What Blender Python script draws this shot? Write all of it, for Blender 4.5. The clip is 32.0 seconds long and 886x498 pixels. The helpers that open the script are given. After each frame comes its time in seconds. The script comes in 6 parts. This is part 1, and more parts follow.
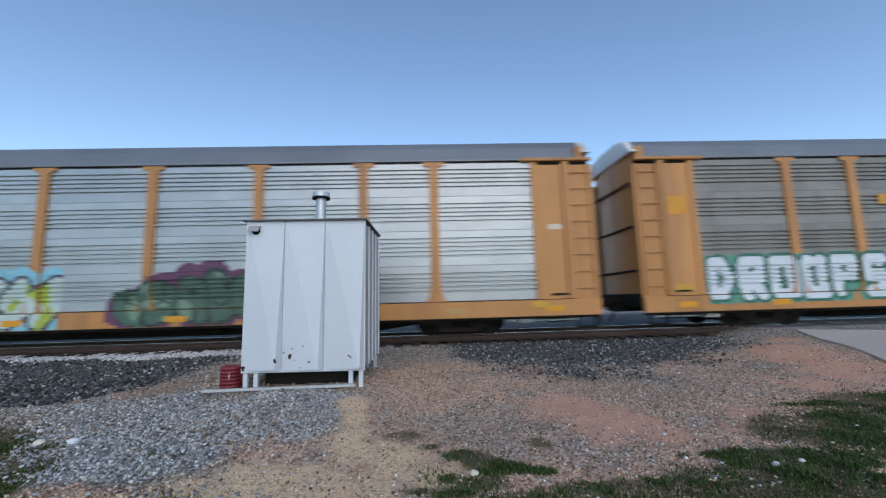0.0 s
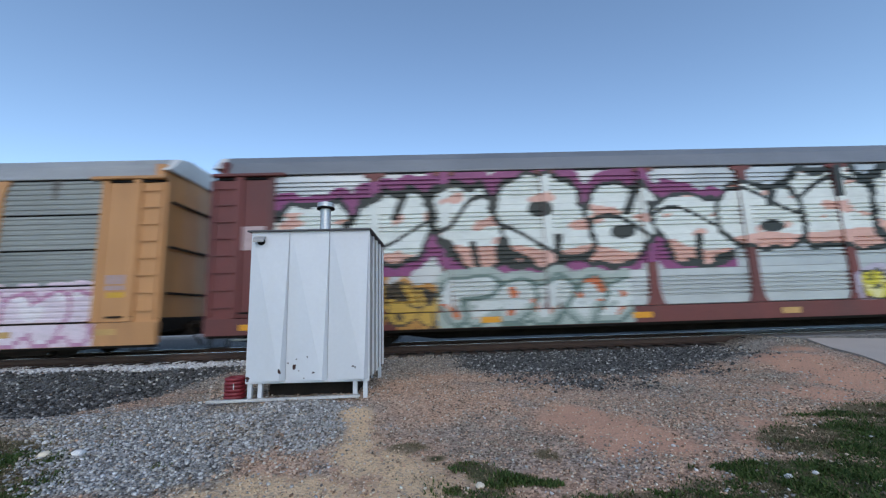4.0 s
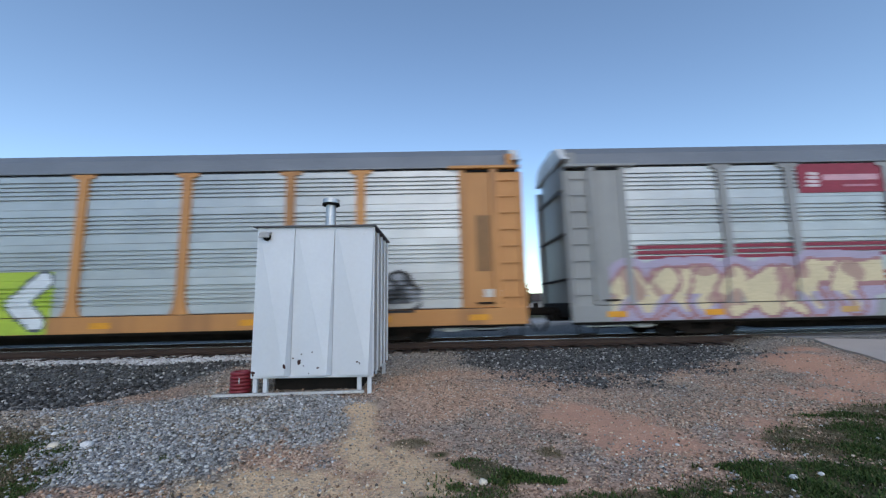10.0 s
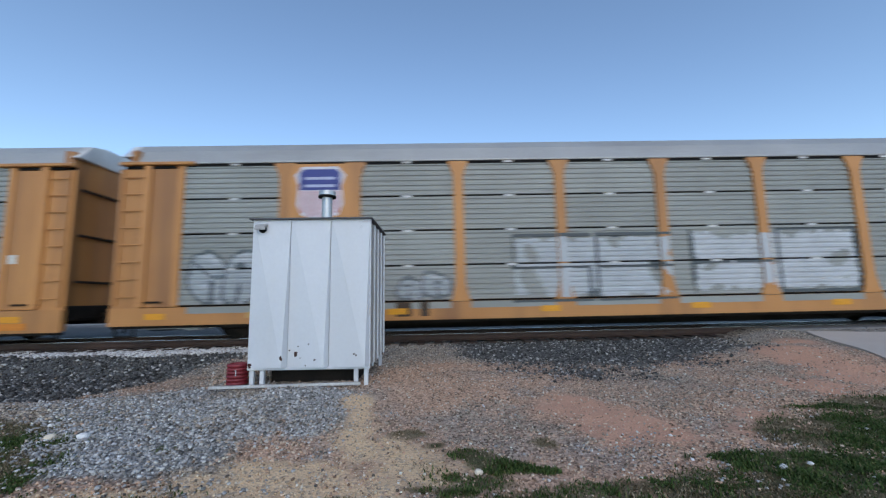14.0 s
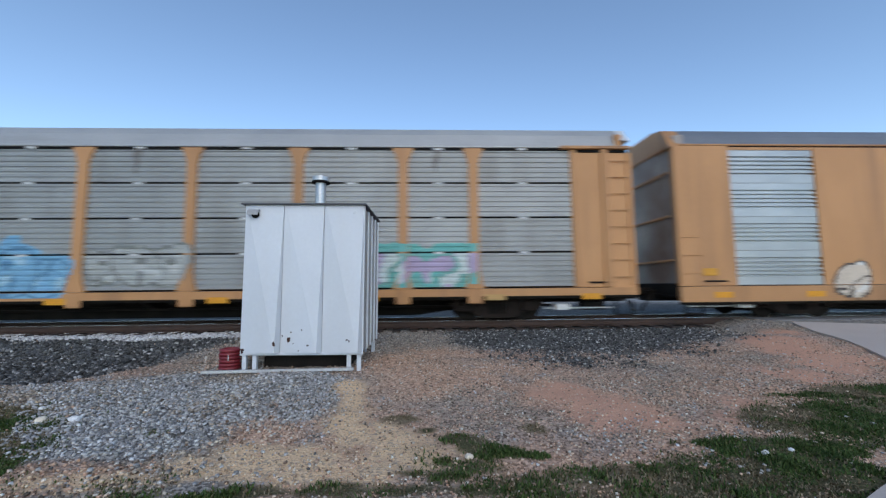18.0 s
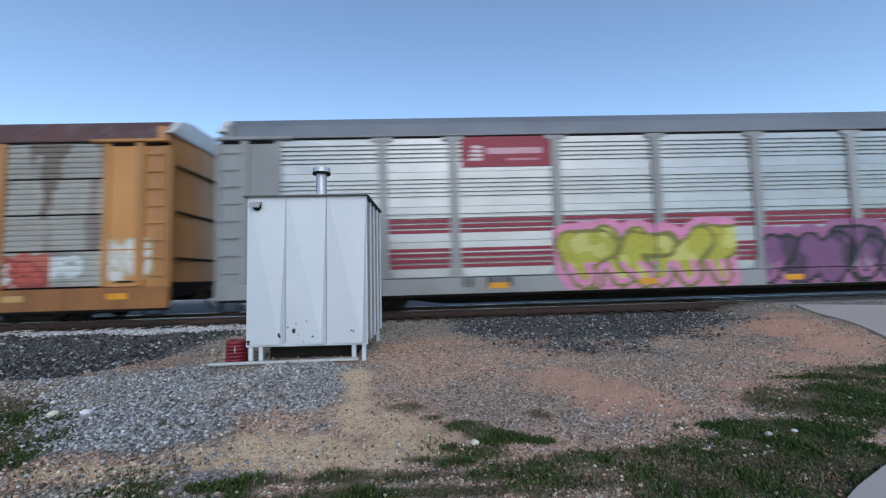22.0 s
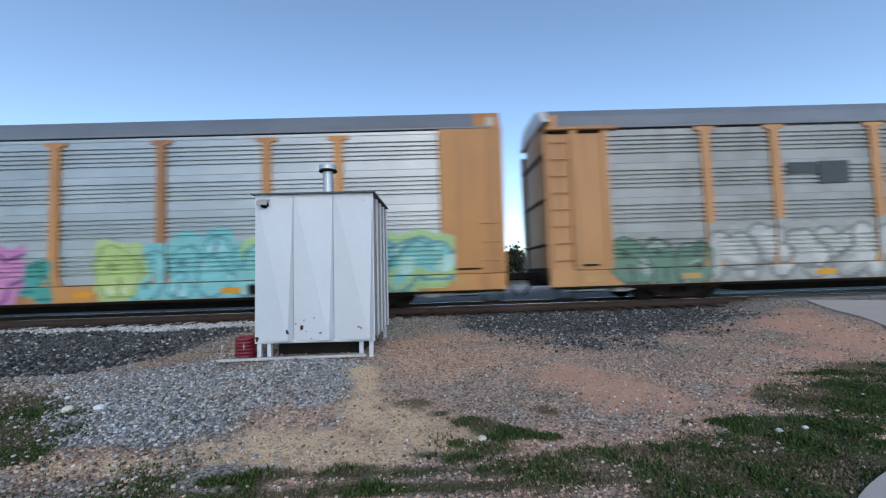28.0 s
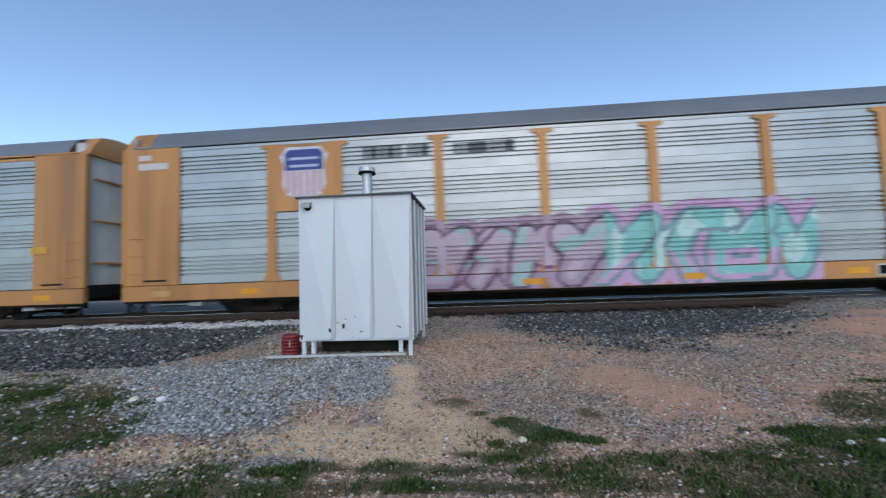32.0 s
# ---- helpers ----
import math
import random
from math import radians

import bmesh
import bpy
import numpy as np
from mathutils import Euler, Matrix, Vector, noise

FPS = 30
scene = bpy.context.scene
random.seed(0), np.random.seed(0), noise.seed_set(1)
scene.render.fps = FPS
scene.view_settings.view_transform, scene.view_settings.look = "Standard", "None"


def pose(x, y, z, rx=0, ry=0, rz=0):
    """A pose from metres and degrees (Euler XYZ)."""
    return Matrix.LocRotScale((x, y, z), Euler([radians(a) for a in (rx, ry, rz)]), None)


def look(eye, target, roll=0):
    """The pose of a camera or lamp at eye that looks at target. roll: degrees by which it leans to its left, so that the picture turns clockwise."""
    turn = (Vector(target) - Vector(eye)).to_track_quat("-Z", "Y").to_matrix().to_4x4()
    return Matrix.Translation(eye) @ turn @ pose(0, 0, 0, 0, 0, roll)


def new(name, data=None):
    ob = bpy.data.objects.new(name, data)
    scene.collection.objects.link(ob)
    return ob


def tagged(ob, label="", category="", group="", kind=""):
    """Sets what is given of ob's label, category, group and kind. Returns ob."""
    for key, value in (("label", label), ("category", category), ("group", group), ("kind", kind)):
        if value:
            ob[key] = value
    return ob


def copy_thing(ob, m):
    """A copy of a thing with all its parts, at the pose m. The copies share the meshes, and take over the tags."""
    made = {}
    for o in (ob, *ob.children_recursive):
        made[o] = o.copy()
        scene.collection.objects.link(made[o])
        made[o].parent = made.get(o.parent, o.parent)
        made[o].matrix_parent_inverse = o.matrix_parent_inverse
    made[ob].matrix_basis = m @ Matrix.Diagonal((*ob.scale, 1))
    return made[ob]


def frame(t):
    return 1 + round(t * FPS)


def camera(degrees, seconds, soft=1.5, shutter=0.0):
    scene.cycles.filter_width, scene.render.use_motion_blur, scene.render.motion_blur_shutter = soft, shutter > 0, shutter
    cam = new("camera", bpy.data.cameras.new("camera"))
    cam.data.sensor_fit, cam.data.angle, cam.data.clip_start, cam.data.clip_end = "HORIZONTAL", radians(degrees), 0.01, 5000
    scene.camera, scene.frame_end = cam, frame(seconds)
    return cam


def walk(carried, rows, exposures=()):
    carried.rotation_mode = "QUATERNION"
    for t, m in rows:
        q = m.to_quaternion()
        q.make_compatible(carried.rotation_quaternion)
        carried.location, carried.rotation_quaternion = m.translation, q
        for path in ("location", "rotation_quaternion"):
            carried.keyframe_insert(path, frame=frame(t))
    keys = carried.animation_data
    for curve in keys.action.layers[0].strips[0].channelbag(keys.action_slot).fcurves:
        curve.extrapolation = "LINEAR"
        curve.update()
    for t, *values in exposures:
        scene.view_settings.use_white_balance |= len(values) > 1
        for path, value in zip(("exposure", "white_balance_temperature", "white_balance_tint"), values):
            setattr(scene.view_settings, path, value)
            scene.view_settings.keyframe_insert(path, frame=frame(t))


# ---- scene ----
cam = camera(95.8, 32.0, soft=1.25, shutter=0.35)
EYE = (0.0, 0.0, 1.6)
# seconds, yaw, pitch, roll of a camera that is carried by somebody who stands still
TURNS = (
    (0.0, -1.52, 7.21, 1.17),
    (0.5, 0.34, 7.24, 0.91),
    (1.0, 0.35, 7.22, 0.96),
    (1.5, 0.54, 7.42, 1.22),
    (2.0, 1.85, 6.68, 1.21),
    (2.5, 0.31, 8.05, 1.51),
    (3.0, -0.26, 8.47, 1.58),
    (3.5, -1.00, 8.64, 1.51),
    (5.5, 0.15, 8.19, 0.86),
    (6.0, 0.41, 8.30, 0.93),
    (6.5, 0.56, 8.44, 0.75),
    (7.0, 0.75, 8.36, 0.51),
    (7.5, 0.35, 8.30, 0.50),
    (8.0, 0.00, 8.11, 0.60),
    (8.5, -0.19, 7.87, 0.77),
    (9.0, -0.30, 7.65, 0.83),
    (9.5, -0.54, 7.92, 0.94),
    (10.0, -0.28, 8.14, 0.88),
    (10.5, -0.65, 7.88, 0.91),
    (11.0, -1.43, 7.99, 0.96),
    (11.5, -1.86, 8.27, 0.92),
    (12.0, -2.22, 8.21, 1.02),
    (12.5, -2.36, 8.16, 0.94),
    (13.0, -2.09, 7.89, 0.90),
    (13.5, -1.54, 7.51, 0.97),
    (14.0, -0.78, 7.08, 0.82),
    (14.5, 0.54, 6.81, 1.03),
    (16.5, -0.76, 6.27, -0.12),
    (17.0, -2.44, 5.81, -0.15),
    (17.5, -2.39, 5.73, -0.03),
    (18.0, -1.73, 5.31, 0.17),
    (18.5, -1.30, 4.75, 0.50),
    (19.0, -2.20, 4.01, 0.78),
    (19.5, -1.92, 3.91, 0.94),
    (20.0, -1.38, 3.78, 0.89),
    (20.5, -1.00, 3.63, 0.82),
    (21.0, -1.13, 3.25, 0.81),
    (21.5, -1.61, 3.05, 0.94),
    (22.0, -1.30, 3.76, 1.21),
    (22.5, -0.71, 4.31, 1.43),
    (23.0, -0.36, 4.24, 1.12),
    (23.5, -1.43, 4.00, 1.05),
    (24.0, -2.88, 3.52, 0.95),
    (24.5, -3.14, 3.63, 1.26),
    (26.5, -2.10, 3.36, 1.60),
    (27.0, -1.20, 3.44, 1.68),
    (27.5, -0.63, 3.39, 1.56),
    (28.0, -0.36, 3.28, 1.42),
    (28.5, -0.46, 3.05, 1.30),
    (29.0, -0.54, 2.80, 1.22),
    (29.5, -0.56, 2.63, 1.27),
    (30.0, -0.38, 2.52, 1.34),
    (30.5, -0.10, 2.50, 1.43),
    (31.0, 0.45, 2.63, 1.50),
    (31.5, 0.84, 3.07, 1.64),
    (31.6, 1.05, 3.13, 1.65),
    (31.7, 1.52, 3.18, 1.66),
    (31.8, 2.61, 3.24, 1.67),
    (31.9, 3.70, 3.30, 1.68),
    (32.0, 5.04, 3.36, 1.69),
)
EXPOSURES = ((0.0, 0.98), (2.0, 1.04), (3.0, 1.02), (6.0, 0.96), (9.0, 0.96), (12.0, 0.97), (14.0, 1.01), (17.0, 1.02), (19.0, 1.03), (21.0, 1.09), (22.0, 1.03), (24.0, 0.99), (27.0, 1.02), (29.0, 1.08), (30.0, 1.02), (32.0, 1.03))
walk(cam, [(t, pose(*EYE, 90 + pitch, roll, yaw)) for t, yaw, pitch, roll in TURNS], exposures=tuple((t, e, 6540, 5.5) for t, e in EXPOSURES))

# ---- light ----
world = bpy.data.worlds.new("dusk_sky")
scene.world = world
world.use_nodes = True
wn = world.node_tree.nodes
sky = wn.new("ShaderNodeTexSky")
sky.sky_type, sky.sun_disc = "NISHITA", False
sky.sun_elevation, sky.sun_rotation = radians(32.0), radians(172.0)
sky.altitude = 1900.0
sky.air_density, sky.dust_density, sky.ozone_density = 1.0, 0.0, 1.4
wn["Background"].inputs["Strength"].default_value = 0.12
world.node_tree.links.new(sky.outputs["Color"], wn["Background"].inputs["Color"])
sun = new("sun", bpy.data.lights.new("sun", "SUN"))
sun.data.energy, sun.data.angle, sun.data.color = 0.66, radians(50.0), (1.0, 0.82, 0.67)
sun.matrix_basis = look((math.sin(radians(172)) * 50, math.cos(radians(172)) * 50, 31.2), (0, 0, 0))


# ---- materials ----
def surface(name, c1, c2, rough=0.6, metal=0.0, scale=1.5, fine=40.0, bump=0.15, stretch=(1, 1, 1), stain=None, amount=0.3, spread=0.06, height=0.01, grit=0.72, spec=0.5):
    """Two base colours mixed by a broad noise, darkened by a fine one, with streaks or spots of a stain."""
    m = bpy.data.materials.new(name)
    m.use_nodes = True
    nd, ln = m.node_tree.nodes, m.node_tree.links
    bsdf = nd["Principled BSDF"]
    co, info = nd.new("ShaderNodeTexCoord"), nd.new("ShaderNodeObjectInfo")
    shift = nd.new("ShaderNodeVectorMath")
    shift.operation = "MULTIPLY_ADD"
    shift.inputs[1].default_value = (1, 1, 1)
    far = nd.new("ShaderNodeMath")
    far.operation = "MULTIPLY"
    far.inputs[1].default_value = 37.0
    ln.new(info.outputs["Random"], far.inputs[0])
    ln.new(co.outputs["Object"], shift.inputs[0])
    ln.new(far.outputs[0], shift.inputs[2])

    def noise_at(size, stretched=False, detail=4.0):
        n = nd.new("ShaderNodeTexNoise")
        n.inputs["Scale"].default_value, n.inputs["Detail"].default_value = size, detail
        if stretched:
            mp = nd.new("ShaderNodeMapping")
            mp.inputs["Scale"].default_value = stretch
            ln.new(shift.outputs[0], mp.inputs["Vector"])
            ln.new(mp.outputs[0], n.inputs["Vector"])
        else:
            ln.new(shift.outputs[0], n.inputs["Vector"])
        return n.outputs["Fac"]

    def ramp(value, a, b):
        r = nd.new("ShaderNodeMapRange")
        r.inputs["From Min"].default_value, r.inputs["From Max"].default_value = a, b
        ln.new(value, r.inputs["Value"])
        return r.outputs[0]

    def mix(fac, a, b, kind="MIX"):
        x = nd.new("ShaderNodeMix")
        x.data_type, x.blend_type = "RGBA", kind
        for socket, value in ((x.inputs[0], fac), (x.inputs[6], a), (x.inputs[7], b)):
            if isinstance(value, bpy.types.NodeSocket):
                ln.new(value, socket)
            elif isinstance(value, tuple):
                socket.default_value = (*value, 1.0)
            else:
                socket.default_value = value
        return x.outputs[2]

    grain = noise_at(fine)
    colour = mix(ramp(noise_at(scale), 0.32, 0.68), c1, c2)
    colour = mix(ramp(grain, 0.3, 0.75), colour, mix(1.0, colour, (grit, grit, grit), "MULTIPLY"))
    if stain:
        colour = mix(mix(1.0, ramp(noise_at(scale * 1.7, True), 0.5, 0.72), (amount,) * 3, "MULTIPLY"), colour, stain)
    lift = nd.new("ShaderNodeMapRange")
    lift.inputs["To Min"].default_value, lift.inputs["To Max"].default_value = 1 - spread, 1 + spread
    ln.new(info.outputs["Random"], lift.inputs["Value"])
    colour = mix(1.0, colour, lift.outputs[0], "MULTIPLY")
    ln.new(colour, bsdf.inputs["Base Color"])
    bsdf.inputs["Metallic"].default_value = metal
    bsdf.inputs["Specular IOR Level"].default_value = spec
    wear = nd.new("ShaderNodeMapRange")
    wear.inputs["To Min"].default_value, wear.inputs["To Max"].default_value = max(0.05, rough - 0.12), min(1.0, rough + 0.12)
    ln.new(grain, wear.inputs["Value"])
    ln.new(wear.outputs[0], bsdf.inputs["Roughness"])
    if bump:
        b = nd.new("ShaderNodeBump")
        b.inputs["Strength"].default_value, b.inputs["Distance"].default_value = bump, height
        ln.new(grain, b.inputs["Height"])
        ln.new(b.outputs[0], bsdf.inputs["Normal"])
    return m


DOWN = (1, 1, 0.08)
YELLOW = surface("autorack_yellow", (0.545, 0.25, 0.073), (0.48, 0.213, 0.06), 0.5, scale=0.7, spread=0.11, stain=(0.2, 0.09, 0.04), amount=0.65, stretch=DOWN, grit=0.88)
TAN_YELLOW = surface("faded_yellow", (0.54, 0.272, 0.108), (0.475, 0.235, 0.09), 0.55, scale=0.7, spread=0.09, stain=(0.2, 0.1, 0.05), amount=0.6, stretch=DOWN, grit=0.88)
GREY_PAINT = surface("grey_paint", (0.31, 0.315, 0.31), (0.25, 0.255, 0.255), 0.5, scale=0.7, stain=(0.12, 0.11, 0.1), amount=0.4, stretch=DOWN, grit=0.88)
MAROON = surface("oxide_red", (0.18, 0.036, 0.03), (0.13, 0.03, 0.026), 0.5, scale=0.7, stain=(0.05, 0.03, 0.03), amount=0.5, stretch=DOWN)
SILVER = surface("bright_galvanised", (0.46, 0.47, 0.47), (0.38, 0.39, 0.395), 0.42, 0.7, scale=0.8, fine=25, bump=0.08, stain=(0.36, 0.36, 0.35), amount=0.4, stretch=DOWN, spread=0.07, grit=0.88)
DULL = surface("dull_galvanised", (0.37, 0.375, 0.365), (0.305, 0.31, 0.30), 0.52, 0.3, scale=0.8, fine=25, bump=0.08, stain=(0.2, 0.19, 0.17), amount=0.5, stretch=DOWN, spread=0.08, grit=0.88)
DIM = surface("darkened_galvanised", (0.32, 0.33, 0.31), (0.27, 0.28, 0.265), 0.58, 0.25, scale=0.5, fine=25, bump=0.08, stain=(0.2, 0.2, 0.18), amount=0.25, stretch=DOWN, spread=0.08, grit=0.9)
SOOTY = surface("weathered_galvanised", (0.285, 0.275, 0.25), (0.22, 0.212, 0.19), 0.6, 0.2, scale=0.8, fine=25, bump=0.08, stain=(0.15, 0.13, 0.11), amount=0.5, stretch=DOWN, spread=0.08, grit=0.88)
RUSTY = surface("rust_streaked_galvanised", (0.43, 0.415, 0.375), (0.34, 0.315, 0.28), 0.6, 0.2, scale=1.0, fine=25, bump=0.08, stain=(0.11, 0.05, 0.035), amount=0.85, stretch=DOWN, spread=0.08, grit=0.88)
ROOF_GREY = surface("roof_sheet", (0.245, 0.26, 0.28), (0.20, 0.215, 0.235), 0.5, 0.3, scale=0.5, stretch=(0.15, 1, 1), stain=(0.1, 0.1, 0.1), amount=0.3)
ROOF_LIGHT = surface("pale_roof_sheet", (0.48, 0.48, 0.465), (0.40, 0.405, 0.4), 0.5, 0.3, scale=0.5, stretch=(0.15, 1, 1), stain=(0.22, 0.2, 0.18), amount=0.4)
ROOF_RUST = surface("rusted_roof_sheet", (0.13, 0.06, 0.05), (0.09, 0.05, 0.045), 0.7, 0.1, scale=0.8, stain=(0.2, 0.2, 0.21), amount=0.5)
# black for stencil paint, and for gaps whose shade is put in as colour
BLACK = surface("black_paint_and_gap_shade", (0.010, 0.010, 0.010), (0.016, 0.016, 0.016), 0.85, spec=0.1)
GRIME = surface("greasy_black_steel", (0.010, 0.009, 0.008), (0.02, 0.016, 0.013), 0.8, 0.0, scale=3, spec=0.15)
TRUCK_BROWN = surface("dusty_truck_iron", (0.036, 0.026, 0.021), (0.022, 0.017, 0.015), 0.85, 0.0, scale=3, spec=0.15)
SILL_RUST = surface("rust_browned_sill", (0.36, 0.15, 0.04), (0.26, 0.10, 0.03), 0.65, scale=0.9, stain=(0.1, 0.05, 0.03), amount=0.6, stretch=DOWN, grit=0.85)
RAIL_RUST = surface("rusted_rail", (0.075, 0.042, 0.030), (0.055, 0.033, 0.026), 0.75, 0.1, scale=4, fine=60)
RAIL_TOP = surface("polished_rail", (0.5, 0.5, 0.52), (0.42, 0.42, 0.44), 0.25, 1.0, scale=2, bump=0.02)
TIMBER = surface("creosoted_sleeper", (0.06, 0.04, 0.03), (0.04, 0.03, 0.025), 0.85, scale=3, stretch=(1, 0.1, 1))
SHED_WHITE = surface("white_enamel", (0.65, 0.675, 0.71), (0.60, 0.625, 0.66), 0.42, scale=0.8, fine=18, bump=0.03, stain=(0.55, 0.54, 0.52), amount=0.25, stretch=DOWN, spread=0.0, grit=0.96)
# stained white enamel, its base darkened for the side turned from the light
SHED_SIDE = surface("weathered_shaded_enamel", (0.46, 0.46, 0.46), (0.36, 0.355, 0.35), 0.55, scale=1.2, fine=18, bump=0.05, stain=(0.32, 0.27, 0.22), amount=0.5, stretch=DOWN, spread=0.0)
SHED_ROOF = surface("tarred_roof", (0.10, 0.105, 0.115), (0.08, 0.08, 0.09), 0.7, scale=2)
RUST_SPOT = surface("rust_chip", (0.07, 0.02, 0.015), (0.03, 0.015, 0.012), 0.85, scale=20)
ZINC = surface("zinc_flue", (0.62, 0.63, 0.64), (0.5, 0.51, 0.52), 0.38, 0.7, scale=4)
RED_HOSE = surface("red_corrugated_plastic", (0.24, 0.02, 0.03), (0.19, 0.018, 0.025), 0.5, scale=4)
WHITE_WOOD = surface("white_painted_board", (0.62, 0.62, 0.61), (0.52, 0.52, 0.5), 0.6, scale=5)
CONCRETE = surface("pale_concrete", (0.53, 0.465, 0.405), (0.47, 0.41, 0.36), 0.85, scale=0.6, fine=90, bump=0.3, stain=(0.4, 0.37, 0.33), amount=0.25, grit=0.85)
PANEL_CONCRETE = surface("crossing_panel", (0.2, 0.19, 0.185), (0.15, 0.145, 0.14), 0.85, scale=1.5, fine=70, bump=0.3)
DOOR_WHITE = surface("end_door_pale", (0.74, 0.74, 0.72), (0.64, 0.64, 0.63), 0.5, scale=0.8, stretch=DOWN, stain=(0.2, 0.19, 0.18), amount=0.4)

DOOR_DIRTY = surface("end_door_dirty", (0.62, 0.59, 0.55), (0.24, 0.15, 0.11), 0.6, scale=0.5, stretch=DOWN, stain=(0.13, 0.08, 0.06), amount=0.7, spread=0.15)


def paint(name, rgb):
    c = tuple(rgb)
    return surface(name, c, tuple(v * 0.86 for v in c), 0.5, scale=2.2, fine=20, bump=0.03, spread=0.0)


PAINTS = {}


def sprayed(code):
    """A spray paint by its sRGB hex code."""
    if code not in PAINTS:
        v = [int(code[i:i + 2], 16) / 255 for i in (0, 2, 4)]
        PAINTS[code] = paint("spray_" + code, [((c + 0.055) / 1.055) ** 2.4 if c > 0.04 else c / 12.92 for c in v])
    return PAINTS[code]


# ---- mesh helpers ----
def part(name, bm, material, parent=None, label=""):
    """Links a bmesh as one mesh object, under a thing or a part where one is given."""
    data = bpy.data.meshes.new(name)
    bm.to_mesh(data)
    bm.free()
    return piece(name, data, material, parent, label=label)


def piece(name, data, material=None, parent=None, at=(0, 0, 0), label=""):
    ob = new(name, data)
    if material and not data.materials:
        data.materials.append(material)
    ob.parent = parent
    ob.location = at
    return tagged(ob, label)


def thing(name, label, category, at=(0, 0, 0), group="", kind=""):
    ob = new(name)
    ob.empty_display_size = 0.2
    ob.location = at
    return tagged(ob, label, category, group, kind)


def box(x0, x1, y0, y1, z0, z1, bevel=0.0, bm=None):
    bm = bm or bmesh.new()
    made = bmesh.ops.create_cube(bm, size=1.0, matrix=Matrix.Translation(((x0 + x1) / 2, (y0 + y1) / 2, (z0 + z1) / 2)) @ Matrix.Diagonal((abs(x1 - x0), abs(y1 - y0), abs(z1 - z0), 1)))
    if bevel:
        edges = list({e for v in made["verts"] for e in v.link_edges})
        bmesh.ops.bevel(bm, geom=edges, offset=bevel, segments=1, affect="EDGES")
    return bm


def extruded(points, axis, a, b, bm=None):
    """A closed outline in the plane across axis, extruded from a to b along it."""
    bm = bm or bmesh.new()

    def put(p, v):
        return (v, *p) if axis == "x" else (p[0], v, p[1]) if axis == "y" else (*p, v)

    one = [bm.verts.new(put(p, a)) for p in points]
    two = [bm.verts.new(put(p, b)) for p in points]
    bm.faces.new(one)
    bm.faces.new(list(reversed(two)))
    for i in range(len(points)):
        bm.faces.new((one[i - 1], two[i - 1], two[i], one[i]))
    bmesh.ops.recalc_face_normals(bm, faces=bm.faces[:])
    return bm


def rod(a, b, r, n=8, bm=None, r2=None):
    bm = bm or bmesh.new()
    a, b = Vector(a), Vector(b)
    turn = (b - a).to_track_quat("Z", "Y").to_matrix().to_4x4()
    bmesh.ops.create_cone(bm, cap_ends=True, segments=n, radius1=r, radius2=r if r2 is None else r2, depth=(b - a).length, matrix=Matrix.Translation((a + b) / 2) @ turn)
    return bm


def smooth(a, b, v):
    t = np.clip((v - a) / (b - a), 0, 1)
    return t * t * (3 - 2 * t)


# ---- ground ----
RAIL = 0.58
MID = 12.65
# the line runs slightly away and uphill to the right
SKEW, GRADE = radians(0.50), radians(0.395)


def on_line(s):
    """The pose of something s metres along the track."""
    return pose(s * math.cos(SKEW), MID + s * math.sin(SKEW), RAIL + s * math.tan(GRADE), 0, -math.degrees(GRADE), math.degrees(SKEW))


def mound(x, y):
    """Where coarse grey rubble is heaped before the hut."""
    heap = np.full(np.shape(x), -9.0)
    for cx, cy, rx, ry in ((-3.9, 4.75, 0.95, 0.8), (-3.0, 5.2, 1.3, 0.95), (-2.0, 5.75, 1.05, 0.7), (-4.4, 6.0, 1.0, 1.0), (-2.7, 4.4, 0.65, 0.45), (-3.2, 4.15, 0.7, 0.35), (-5.3, 6.6, 0.9, 0.7), (-1.55, 5.3, 0.4, 0.65)):
        heap = np.maximum(heap, 1 - np.hypot((x - cx) / rx, (y - cy) / ry))
    return smooth(-0.2, 0.45, heap)


def height(x, y):
    """The lie of the land: a pad of gravel under the hut, a dip beside it, the bed of the track, the rise to the crossing."""
    z = 0.20 * smooth(2, 9, y) + 0.17 * np.exp(-((x + 2.1) / 2.4) ** 2 - ((y - 7.2) / 2.0) ** 2)
    z = z - 0.26 * smooth(-3.2, -5.2, x) * smooth(6, 7.5, y) * (1 - smooth(8.8, 10.4, y))
    z = z + 0.26 * smooth(4.5, 9.0, x) * smooth(5.5, 10, y)
    z = z + 0.025 * mound(x, y)
    v = y - math.tan(SKEW) * x
    bed = smooth(9.2, 10.9, v) * (1 - smooth(14.3, 16, v))
    z = z * (1 - bed) + (0.33 + 0.22 * smooth(8.0, 9.3, x)) * bed
    z = z + math.tan(GRADE) * x * smooth(10.2, 11.2, v) * (1 - smooth(14.3, 16 + 0.01 * abs(x), v))
    # ridge added past the rails so that the strip under the train stays dark
    z = z + 0.2 * smooth(13.7, 14.3, v) * (1 - smooth(15.0, 16.5, v)) * (1 - smooth(8.0, 9.3, x))
    return z * (1 - smooth(40, 60, y)) + 0.05 * smooth(40, 60, y)


def waves(x, y, seed, size):
    """A cheap smooth noise between -1 and 1."""
    r = np.random.RandomState(seed)
    total = 0
    for k in range(7):
        a, p = r.uniform(0, 2 * np.pi), r.uniform(0, 6.28)
        s = size * r.uniform(0.5, 2.2)
        total = total + np.sin((x * np.cos(a) + y * np.sin(a)) * 6.28 / s + p)
    return total / 3.2


